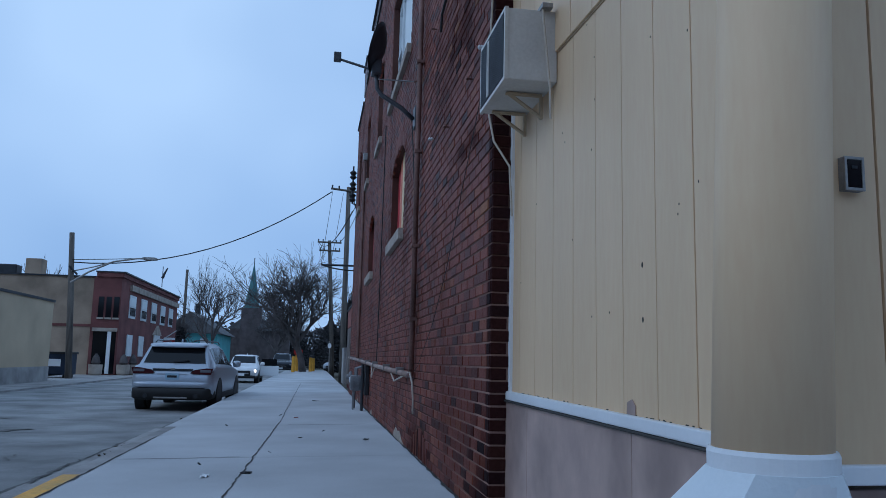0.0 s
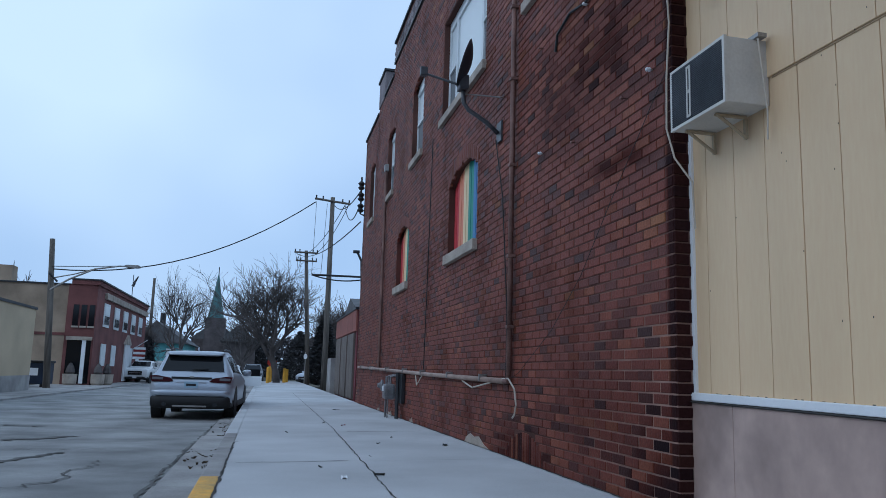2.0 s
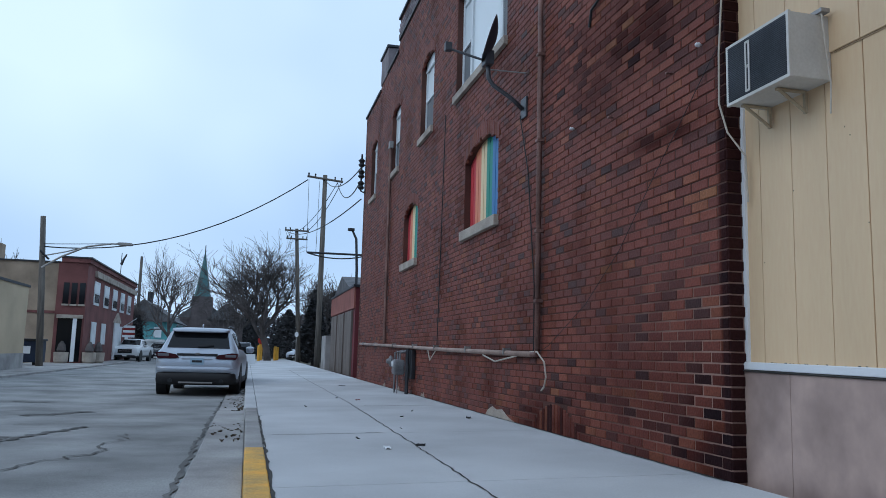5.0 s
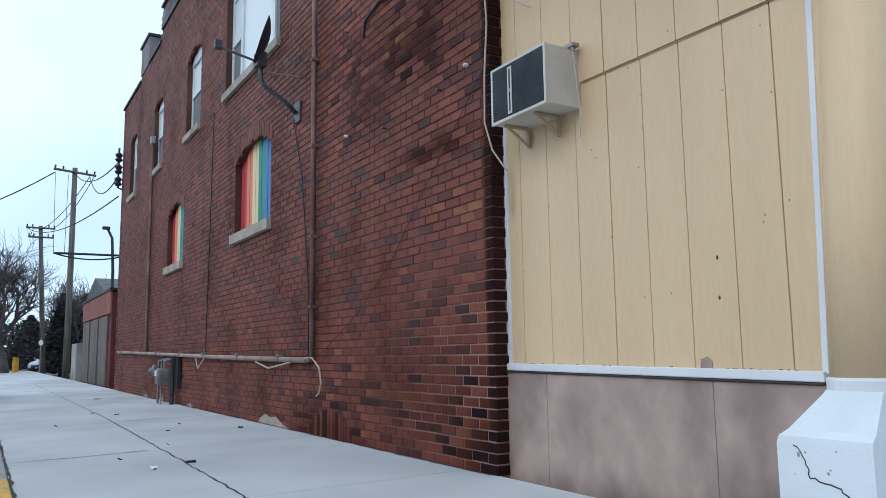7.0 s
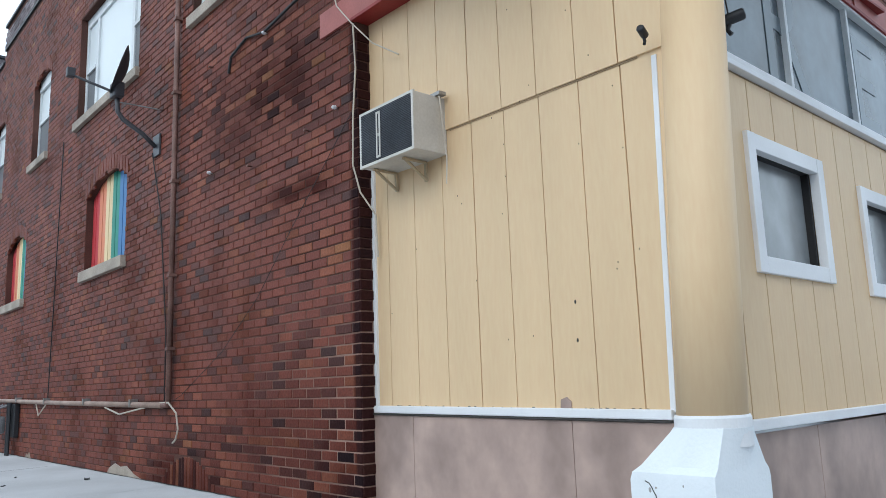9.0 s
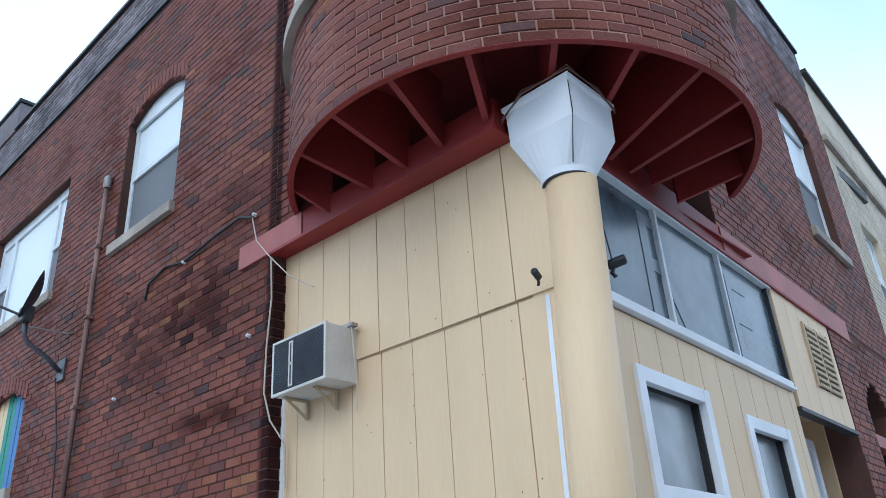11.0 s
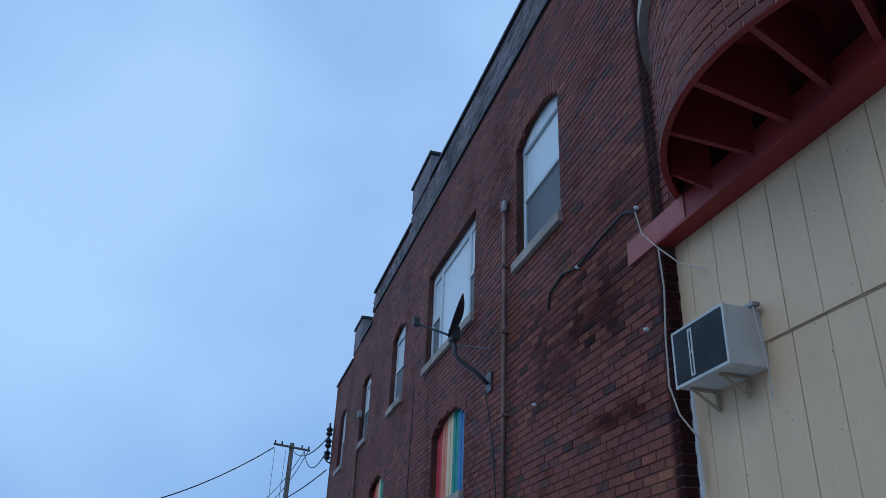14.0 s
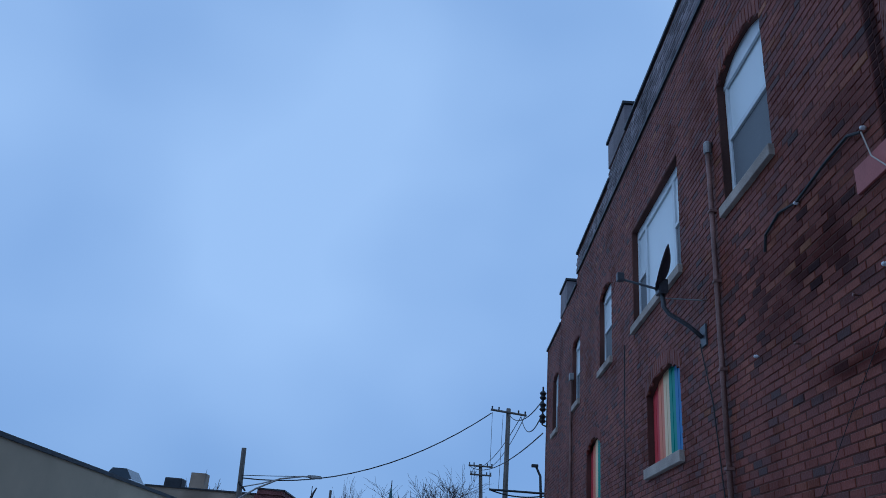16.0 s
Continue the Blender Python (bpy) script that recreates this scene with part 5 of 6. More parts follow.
chip = tagged(thing("plinth_chips", (0, 0, 0)), "small dark chips in the white plinth", "chips")
for i in range(14):
    y, z = r.uniform(-2.8, -2.42), r.uniform(0.05, 0.44)
    part("chip", lathe([(r.uniform(0.003, 0.009), 0), (0.002, 0.002)], 6, Matrix.Translation((-0.04, y, z)) @ Matrix.Rotation(-math.pi / 2, 4, "Y") @ Matrix.Diagonal((r.uniform(0.6, 2), 1, 1, 1))), M["kerb"], chip)
tagged(part("mortar_patch", prism([(4.4, 0.0), (5.6, 0.0), (5.5, 0.07), (5.3, 0.13), (5.12, 0.1), (4.9, 0.12), (4.65, 0.04)], 0.003, 0.012, SIDE), M["stone"]), "pale mortar patch at the foot of the brick wall", "patch")
for y, ln in ((11.8, 0.5), (9.4, 0.35), (13.6, 0.4)):
    tagged(part("mortar_patch", prism([(y, 0.0), (y + ln, 0.0), (y + ln * 0.8, 0.06), (y + ln * 0.5, 0.04), (y + ln * 0.3, 0.09)], 0.003, 0.01, SIDE), M["stone"]), "pale mortar patch at the foot of the brick wall", "patch")

# faded letters behind the transom
for ch, uu, size in (("R", 0.62, 0.9), ("E", 2.1, 0.82)):
    cu = bpy.data.curves.new("letter", "FONT")
    cu.body, cu.size = ch, size * 1.25
    cu.extrude = 0.002
    cu.materials.append(M["letter"])
    ob = new("letter", cu)
    ob.matrix_basis = Matrix(((K * FC, 0, K * FS, 0.661), (K * FS, 0, -K * FC, -2.665), (0, K, 0, -0.083), (0, 0, 0, 1))) @ Matrix.Translation((uu, 2.66, -0.032))
    ob.parent = transom
# litter on the pavement
LITTER = [(-1.32, 8.75, "red", 0.07), (-0.4, 5.06, "black", 0.11), (-0.98, 13.95, "black", 0.16), (-1.6, 9.4, "black", 0.05), (-2.1, 3.0, "black", 0.05), (-1.2, 5.4, "black", 0.05), (-1.95, 2.2, "white", 0.14), (-1.62, 2.35, "black", 0.09), (-0.9, 6.2, "black", 0.05), (-2.3, 7.3, "black", 0.04), (-1.5, 3.9, "black", 0.03)]
for i, (x, y, c, s) in enumerate(LITTER):
    bm = bmesh.new()
    bmesh.ops.create_grid(bm, x_segments=4, y_segments=3, size=s / 2)
    for v in bm.verts:
        v.co.z = 0.012 + 0.012 * math.sin(i + v.co.x * 60) * math.cos(v.co.y * 50)
        v.co.y *= 0.5 + 0.15 * math.sin(i * 3)
    bmesh.ops.solidify(bm, geom=bm.faces[:], thickness=0.004)
    ob = part("litter", bm, M[c])
    ob.matrix_basis = Matrix.Translation((x, y, pave_z(x, y))) @ Matrix.Rotation(i * 1.3, 4, "Z")
    tagged(ob, {"red": "crumpled red wrapper on the pavement", "black": "dark dead leaf on the pavement", "white": "scrap of white paper on the pavement"}[c], "litter", "litter on the pavement")
r = random.Random(15)
verts, faces = [], []
for i in range(420):
    x, y = -3.2 - abs(r.gauss(0, 0.13)) - (0.25 if r.random() < 0.15 else 0), r.uniform(4.5, 30)
    s, q = r.uniform(0.012, 0.04), r.uniform(0, 6.3)
    k = len(verts)
    z = road_height(x, y) + 0.03
    verts += [(x + s * math.cos(q + t * 1.57) * (1 if t % 2 else 0.5), y + s * math.sin(q + t * 1.57) * (1 if t % 2 else 0.5), z + r.uniform(0, 0.015)) for t in range(4)] + [(x, y, z - 0.03)]
    faces += [(k, k + 1, k + 2, k + 3)] + [(k + t, k + (t + 1) % 4, k + 4) for t in range(4)]
me = bpy.data.meshes.new("dead_leaves")
me.from_pydata(verts, [], faces)
tagged(link("dead_leaves", me, M["leaves"]), "brown dead leaves and grit drifted in the gutter", "leaves", kind="stuff")


# ---- vehicles ----
def hull(stations, n=20, power=3.2):
    """A closed body along y from stations (y, half width, bottom, top, tumblehome)."""
    bm = bmesh.new()
    rings = []
    for y, w, z0, z1, tum in stations:
        row = []
        for j in range(n):
            q = 2 * math.pi * j / n
            c, s = math.cos(q), math.sin(q)
            cx = math.copysign(abs(c) ** (2 / power), c)
            cz = math.copysign(abs(s) ** (2 / power), s)
            f = (cz + 1) / 2
            row.append(bm.verts.new((cx * w * (1 - tum * max(0, f - 0.35)), y, z0 + f * (z1 - z0))))
        rings.append(row)
    for s, t in zip(rings, rings[1:]):
        for j in range(n):
            bm.faces.new((s[j], t[j], t[(j + 1) % n], s[(j + 1) % n]))
    bm.faces.new(rings[0])
    bm.faces.new(rings[-1][::-1])
    bmesh.ops.recalc_face_normals(bm, faces=bm.faces)
    return bm


def plate(corners, off=0.006, thick=0.012, trim=0.0):
    """A thin sheet over four corners, lifted off along its normal."""
    c = [Vector(p) for p in corners]
    mid = sum(c, Vector()) / 4
    c = [p + (mid - p) * trim for p in c]
    nrm = (c[1] - c[0]).cross(c[3] - c[0]).normalized()
    bm = bmesh.new()
    lo, hi = [bm.verts.new(p + nrm * (off - thick)) for p in c], [bm.verts.new(p + nrm * off) for p in c]
    bm.faces.new(hi)
    bm.faces.new(lo[::-1])
    for i in range(4):
        bm.faces.new((lo[i], lo[(i + 1) % 4], hi[(i + 1) % 4], hi[i]))
    return bm


# stations of a body 4.72 long, 1.9 wide and 1.65 high: place along it, sill, shoulder, top, half width, half width of the top
BODIES = {
    "suv": [(0.0, 0.44, 0.72, 0.78, 0.8, 0.7), (0.03, 0.38, 0.84, 0.9, 0.88, 0.76), (0.1, 0.33, 0.96, 1.02, 0.925, 0.78), (0.2, 0.3, 1.03, 1.1, 0.94, 0.78), (0.56, 0.28, 1.06, 1.58, 0.95, 0.66), (0.95, 0.28, 1.06, 1.63, 0.95, 0.66),
            (1.9, 0.28, 1.04, 1.65, 0.95, 0.66), (2.7, 0.28, 1.02, 1.59, 0.95, 0.64), (3.35, 0.28, 1.0, 1.12, 0.95, 0.72), (3.6, 0.28, 0.97, 1.06, 0.95, 0.76), (4.2, 0.3, 0.92, 0.98, 0.93, 0.76), (4.55, 0.34, 0.84, 0.9, 0.86, 0.68), (4.72, 0.42, 0.7, 0.76, 0.74, 0.58)],
    "sedan": [(0.0, 0.44, 0.8, 0.9, 0.8, 0.7), (0.08, 0.36, 0.95, 1.06, 0.9, 0.78), (0.5, 0.3, 1.04, 1.14, 0.94, 0.8), (0.8, 0.28, 1.05, 1.17, 0.95, 0.78), (1.45, 0.28, 1.05, 1.58, 0.95, 0.64), (2.0, 0.28, 1.04, 1.65, 0.95, 0.64), (2.6, 0.28, 1.02, 1.58, 0.95, 0.62),
              (3.4, 0.28, 1.0, 1.12, 0.95, 0.72), (4.2, 0.3, 0.9, 0.98, 0.93, 0.76), (4.58, 0.34, 0.8, 0.86, 0.85, 0.66), (4.72, 0.42, 0.68, 0.72, 0.74, 0.58)],
    "pickup": [(0.0, 0.5, 1.0, 1.06, 0.93, 0.88), (0.06, 0.4, 1.02, 1.1, 0.95, 0.9), (1.75, 0.32, 1.04, 1.12, 0.95, 0.9), (1.8, 0.32, 1.04, 1.58, 0.95, 0.7), (2.2, 0.32, 1.04, 1.65, 0.95, 0.68), (2.85, 0.32, 1.03, 1.6, 0.95, 0.66), (3.35, 0.32, 1.02, 1.18, 0.95, 0.76),
               (4.1, 0.34, 1.0, 1.1, 0.94, 0.8), (4.6, 0.38, 0.94, 1.04, 0.9, 0.78), (4.72, 0.48, 0.86, 0.94, 0.84, 0.74)],
}


def vehicle(name, label, category, at, turn, paint, L, W, H, wheel=0.35, kind="suv", lit=False):
    """A parked car. Its rear bumper is at y = 0, its nose at y = L."""
    car = tagged(thing(name, at, turn), label, category)
    fy, fx, fz = L / 4.72, W / 1.9, H / 1.65
    st = [(y * fy, a * fz, b * fz, c * fz, w * fx, r * fx) for y, a, b, c, w, r in BODIES["suv" if kind == "hatch" else kind]]
    bm = bmesh.new()
    rings = []
    for y, sill, belt, top, w, wr in st:
        tall = top - belt
        half = [(w * 0.9, sill), (w * 0.985, sill + 0.1), (w, sill + (belt - sill) * 0.55), (w * 0.985, belt - 0.04), (w * 0.95, belt + min(0.02, tall * 0.2)), (wr + (w - wr) * 0.12, top - tall * 0.16), (wr * 0.92, top - tall * 0.03), (wr * 0.5, top)]
        ring_pts = [(x, z) for x, z in half] + [(-x, z) for x, z in half[::-1]]
        rings.append([bm.verts.new((x, y, z)) for x, z in ring_pts])
    for p, q in zip(rings, rings[1:]):
        for j in range(16):
            bm.faces.new((p[j], q[j], q[(j + 1) % 16], p[(j + 1) % 16]))
    bm.faces.new(rings[0])
    bm.faces.new(rings[-1][::-1])
    bmesh.ops.recalc_face_normals(bm, faces=bm.faces)
    body = part("body", bm, paint, car, smooth=True)
    roof = max(range(len(st)), key=lambda i: st[i][3])
    back = next(i for i in range(len(st)) if st[i][3] > 1.4 * fz)
    front = max(i for i in range(len(st)) if st[i][3] > 1.4 * fz)

    def at_side(i, f, sx):
        """A point on the window band of station i: f 0 at the shoulder, 1 at the roof edge."""
        y, sill, belt, top, w, wr = st[i]
        tall = top - belt
        x0, z0, x1, z1 = w * 0.95, belt + min(0.02, tall * 0.2), wr + (w - wr) * 0.12, top - tall * 0.16
        return Vector((sx * (x0 + (x1 - x0) * f), y, z0 + (z1 - z0) * f))

    def at_top(i, f):
        y, sill, belt, top, w, wr = st[i]
        return Vector((f * wr, y, top - (top - belt) * 0.03))

    glass = M["carglass"]
    lo, hi = (at_top(back - 1, 0.92), at_top(back, 0.92))
    p, q = lo.lerp(hi, 0.06), lo.lerp(hi, 0.9)
    part("rear_window", plate([(-p.x, p.y, p.z), (p.x, p.y, p.z), (q.x, q.y, q.z), (-q.x, q.y, q.z)], 0.012), glass, car, "dark tinted rear window")
    lo, hi = (at_top(front + 1, 0.95), at_top(front, 0.95))
    p, q = lo.lerp(hi, 0.08), lo.lerp(hi, 0.94)
    part("windscreen", plate([(p.x, p.y, p.z), (-p.x, p.y, p.z), (-q.x, q.y, q.z), (q.x, q.y, q.z)], 0.012), glass, car, "dark windscreen")
    for sx in (-1, 1):
        for i in range(back, front):
            c = [at_side(i, 0.08, sx), at_side(i + 1, 0.08, sx), at_side(i + 1, 0.94, sx), at_side(i, 0.94, sx)]
            c[0].y += 0.03
            c[3].y += 0.03
            part("side_window", plate(c if sx > 0 else c[::-1], 0.008), glass, car)
        i = front
        tri = [at_side(i, 0.08, sx), at_side(i, 0.08, sx).lerp(at_side(i + 1, 0.08, sx), 0.8), at_side(i, 0.5, sx).lerp(at_side(i + 1, 0.5, sx), 0.35), at_side(i, 0.9, sx)]
        part("side_window", plate(tri if sx > 0 else tri[::-1], 0.008), glass, car)
        m = st[front][4]
        part("mirror", hull([(st[front][0] + 0.12, 0.09, st[front][2] + 0.02, st[front][2] + 0.15, 0), (st[front][0] + 0.24, 0.11, st[front][2], st[front][2] + 0.18, 0)], 12), paint, car, smooth=True).location.x = sx * (m + 0.1)
        part("sill_trim", boxes((-0.03, 0.03, L * 0.26, L * 0.72, st[3][1] - 0.03, st[3][1] + 0.12), bevel=0.02), M["black"], car).location.x = sx * (W / 2 - 0.03)
        for y in (L * 0.2, L * 0.8):
            m4 = Matrix.Translation((sx * (W / 2 - 0.12), y, wheel)) @ Matrix.Rotation(math.pi / 2 * sx, 4, "Y")
            tyre = part("tyre", lathe([(wheel * 0.62, -0.11), (wheel * 0.93, -0.118), (wheel, -0.085), (wheel, 0.085), (wheel * 0.93, 0.118), (wheel * 0.62, 0.11)], 28, m4), M["black"], car)
            rim = part("rim", lathe([(wheel * 0.6, 0.0), (wheel * 0.64, 0.112), (wheel * 0.58, 0.1), (wheel * 0.52, 0.06), (wheel * 0.16, 0.075), (wheel * 0.12, 0.1)], 20, m4), M["rim"], tyre, "silver alloy rim")
            part("wheel_arch", lathe([(wheel * 0.98, -0.1), (wheel * 1.16, -0.1), (wheel * 1.16, 0.124), (wheel * 1.08, 0.132), (wheel * 0.98, 0.124)], 28, m4), M["black"], car, "black wheel arch trim")
    # rear: dark bumper, lights, plate
    part("bumper", hull([(-0.06, W * 0.4, 0.3 * fz, 0.52 * fz, 0), (0.02, W * 0.47, 0.26 * fz, 0.58 * fz, 0), (0.4, W * 0.503, 0.26 * fz, 0.52 * fz, 0)], 24, 6), M["black"], car, "black lower bumper", smooth=True)
    part("diffuser", boxes((-W * 0.2, W * 0.2, -0.068, 0.02, 0.3 * fz, 0.34 * fz), bevel=0.01), M["metal"], car, "silver skid strip")
    part("bumper_ledge", hull([(-0.045, W * 0.4, 0.56 * fz, 0.68 * fz, 0), (0.03, W * 0.465, 0.54 * fz, 0.7 * fz, 0), (0.3, W * 0.497, 0.54 * fz, 0.7 * fz, 0)], 24, 6), paint, car, smooth=True)
    zl = 0.92 * fz
    for sx in (-1, 1):
        if kind == "pickup":
            tl = boxes((-0.08, 0.08, -0.012, 0.1, zl - 0.1, zl + 0.16), bevel=0.02)
        else:
            tl = prism([(-0.28, zl - 0.02), (-0.2, zl - 0.045), (0.2, zl - 0.05), (0.25, zl + 0.09), (0.1, zl + 0.1), (-0.2, zl + 0.05)] if sx > 0 else [(0.28, zl - 0.02), (0.2, zl - 0.045), (-0.2, zl - 0.05), (-0.25, zl + 0.09), (-0.1, zl + 0.1), (0.2, zl + 0.05)], 0.0, 0.34)
        lamp = part("tail_light", tl, M["taillight"], car, "smoky red tail light")
        lamp.location.x = sx * W * 0.36
        if kind == "suv":
            part("clear_lens", boxes((-0.05, 0.2, -0.006, 0.1, zl + 0.0, zl + 0.06) if sx > 0 else (-0.2, 0.05, -0.006, 0.1, zl + 0.0, zl + 0.06), bevel=0.008), M["smoke"], lamp, "pale clear lens")
            part("exhaust", lathe([(0.05, 0), (0.05, 0.1), (0.04, 0.1), (0.04, 0.02)], 14, Matrix.Translation((sx * W * 0.3, -0.075, 0.36 * fz)) @ Matrix.Rotation(-math.pi / 2, 4, "X")), M["dark"], car)
            part("roof_rail", tube([(sx * W * 0.32, 0.8, H - 0.02), (sx * W * 0.325, 1.0, H + 0.03), (sx * W * 0.325, 2.3, H + 0.03), (sx * W * 0.32, 2.6, H - 0.03)], 0.016, sides=6), M["dark"], car)
    if kind in ("suv", "hatch"):
        part("light_bar", boxes((-W * 0.24, W * 0.24, 0.03, 0.14, zl + 0.03, zl + 0.075), bevel=0.006), M["dark"], car, "dark band between the lights")
        part("badge", boxes((-0.05, 0.05, 0.02, 0.06, zl + 0.05, zl + 0.09), bevel=0.01), M["metal"], car)
        part("plate_recess", prism([(-0.36, zl - 0.04), (0.36, zl - 0.04), (0.24, zl - 0.19), (-0.24, zl - 0.19)], 0.016, 0.06), paint, car)
        part("spoiler", hull([(st[back][0] - 0.2, W * 0.31, H - 0.15, H - 0.1, 0), (st[back][0] - 0.06, W * 0.35, H - 0.14, H - 0.05, 0), (st[back][0] + 0.2, W * 0.35, H - 0.12, H - 0.035, 0)], 20, 5), paint, car, smooth=True)
        part("wiper", tube([(-0.02, st[back - 1][0] + 0.0, st[back - 1][3] + 0.07), (0.34, st[back - 1][0] + 0.03, st[back - 1][3] + 0.1)], 0.014, sides=6), M["black"], car)
        part("aerial", hull([(0.8, 0.01, H - 0.02, H + 0.01, 0), (0.9, 0.02, H - 0.02, H + 0.07, 0)], 8), paint, car)
    zp = zl - 0.18
    tag = part("number_plate", boxes((-0.155, 0.155, -0.004, 0.02, zp, zp + 0.15), bevel=0.004), M["plate"], car, "pale blue plate with plain bars")
    part("bar", boxes((-0.11, 0.11, -0.008, -0.003, zp + 0.05, zp + 0.1)), M["dark"], tag)
    # nose
    zn = st[-1][2]
    part("grille", boxes((-W * 0.27, W * 0.27, L - 0.14, L + 0.03, zn - 0.26, zn + 0.02), bevel=0.02), M["black"], car, "dark grille")
    part("grille_bar", boxes((-W * 0.22, W * 0.22, L + 0.03, L + 0.04, zn - 0.12, zn - 0.09), bevel=0.003), M["rim"], car)
    part("bumper", hull([(L - 0.3, W * 0.48, 0.27 * fz, 0.5 * fz, 0), (L + 0.03, W * 0.38, 0.3 * fz, 0.46 * fz, 0)], 20, 5), M["black"], car, smooth=True)
    for sx in (-1, 1):
        hl = part("headlight", hull([(L - 0.34, 0.15, zn - 0.02, zn + 0.13, 0), (L - 0.03, 0.15, zn - 0.06, zn + 0.06, 0)], 14, 5), M["lamp"] if lit and sx < 0 else M["headglass"], car)
        hl.location.x = sx * W * 0.34
    part("number_plate", boxes((-0.15, 0.15, L + 0.03, L + 0.042, 0.36, 0.48), bevel=0.004), M["white"], car)
    return car


suv = vehicle("suv", "silver sport utility car parked by the kerb", "car", (-4.32, 14.5, road_height(-4, 16)), -0.05, M["silver"], 4.72, 1.9, 1.63, kind="suv", wheel=0.36)
hatch = vehicle("hatchback", "white hatchback with a lit headlight and an open door", "car", (-4.5, 39.0, road_height(-4, 36)), math.pi, M["whitecar"], 3.9, 1.62, 1.4, wheel=0.3, kind="hatch", lit=True)
dr = part("open_door", boxes((0.0, 0.95, -0.03, 0.03, 0.35, 0.85), bevel=0.02), M["whitecar"], hatch, "white door standing open")
dr.matrix_basis = Matrix.Translation((-0.8, 2.35, 0)) @ Matrix.Rotation(radians(195), 4, "Z")
part("door_window", boxes((0.05, 0.85, -0.012, 0.012, 0.87, 1.2)), M["carglass"], dr)
vehicle("pickup_truck", "white pickup truck parked across the street", "car", (-10.95, 58.5, road_height(-9, 45)), math.pi - 0.1, M["whitecar"], 4.9, 1.75, 1.6, wheel=0.38, kind="pickup")
vehicle("sedan", "dark grey car parked across the street", "car", (-10.6, 70, road_height(-9, 55)), math.pi, M["darkcar"], 4.4, 1.75, 1.42, wheel=0.32, kind="sedan")
vehicle("suv", "black car standing far down the street", "car", (-3.6, 66, road_height(-4, 66)), math.pi, M["darkcar"], 4.6, 1.8, 1.65, wheel=0.34, kind="suv")
vehicle("sedan", "silver car parked far along the pavement", "car", (2.6, 62, -0.2), radians(150), M["silver"], 4.4, 1.75, 1.42, wheel=0.32, kind="sedan")


# ---- poles, lamps and wires ----
def utility_pole(at, top, lean, arms, label):
    ob = tagged(thing("utility_pole", at), label, "utility pole", "poles along the street")
    h = top - at[2]
    tip = Vector((lean, 0, h))
    part("post", tube([(0, 0, -0.4), tip * 0.5, tip], 0.17, 0.12, sides=12), M["wood"], ob, smooth=True)
    for dz, half, tilt in arms:
        z = h - dz
        c = tip * (z / h)
        part("cross_arm", tube([c + Vector((-half, -0.14, half * tilt)), c + Vector((half, -0.14, -half * tilt))], 0.065, sides=6), M["wood"], ob)
        for k in (-0.92, -0.55, 0.55, 0.92):
            q = c + Vector((k * half, -0.14, -k * half * tilt + 0.05))
            part("insulator", lathe([(0.03, 0.0), (0.05, 0.05), (0.03, 0.08), (0.055, 0.12), (0.03, 0.17)], 8, Matrix.Translation(q)), M["dark"], ob)
    return ob


utility_pole((0.53, 38.8, -0.1), 10.6, -0.03, [(0.25, 1.0, 0.09)], "leaning grey wooden utility pole with a cross arm")
utility_pole((0.34, 51.6, -0.1), 9.4, -0.6, [(0.15, 0.85, 0.0), (0.75, 0.75, 0.0)], "wooden utility pole with two cross arms")
utility_pole((-12.5, 35.3, -0.35), 6.75, -0.45, [], "tall bare dark wooden pole beside the pavement")
utility_pole((-13.2, 72, -0.3), 9.0, 0, [], "slim wooden pole beyond the brick building")
sl = tagged(thing("street_lamp", (0, 0, 0)), "curved metal street lamp arm on the wooden pole", "street lamp")
part("arm", tube([(-12.8, 35.2, 4.3), (-12.0, 35.2, 4.85), (-10.9, 35.2, 5.4), (-9.8, 35.2, 5.6), (-9.45, 35.2, 5.6)], 0.05, 0.035, sides=8), M["metal"], sl)
part("arm", tube([(-12.8, 35.2, 4.85), (-11.8, 35.2, 5.1), (-10.9, 35.2, 5.4)], 0.032, sides=6), M["metal"], sl)
part("bracket", tube([(-12.9, 35.15, 5.1), (-12.5, 35.15, 4.7)], 0.05, sides=6), M["dark"], sl)
part("lamp_head", hull([(35.05, 0.36, 5.56, 5.68, 0), (35.35, 0.36, 5.54, 5.68, 0)], 12), M["metal"], sl).location.x = -9.2
lp = tagged(thing("street_lamp", (1.45, 30.6, 0)), "grey street lamp rising behind the red garage", "street lamp")
part("post", tube([(0, 0, -0.2), (-0.02, 0, 4.5), (-0.1, 0, 5.9), (-0.3, 0, 6.3)], 0.07, 0.05, sides=8), M["dark"], lp)
part("lamp_head", boxes((-0.5, -0.2, -0.1, 0.1, 6.25, 6.38), bevel=0.03), M["dark"], lp)
br = tagged(thing("service_bracket", (0, 0, 0)), "dark pipe bracket and transformer gear at the wall's end", "bracket")
part("bar", tube([(-0.9, 30, 5.08), (1.8, 30, 5.1)], 0.05, sides=6), M["dark"], br)
for i in range(3):
    part("insulator", lathe([(0.06, 0), (0.11, 0.06), (0.06, 0.12), (0.11, 0.2), (0.05, 0.26)], 10, Matrix.Translation((-0.12, 18.6, 5.7 + i * 0.35))), M["dark"], br)
part("bracket_bar", tube([(0.02, 18.6, 5.6), (-0.12, 18.6, 5.65), (-0.12, 18.6, 6.8)], 0.03, sides=6), M["dark"], br)
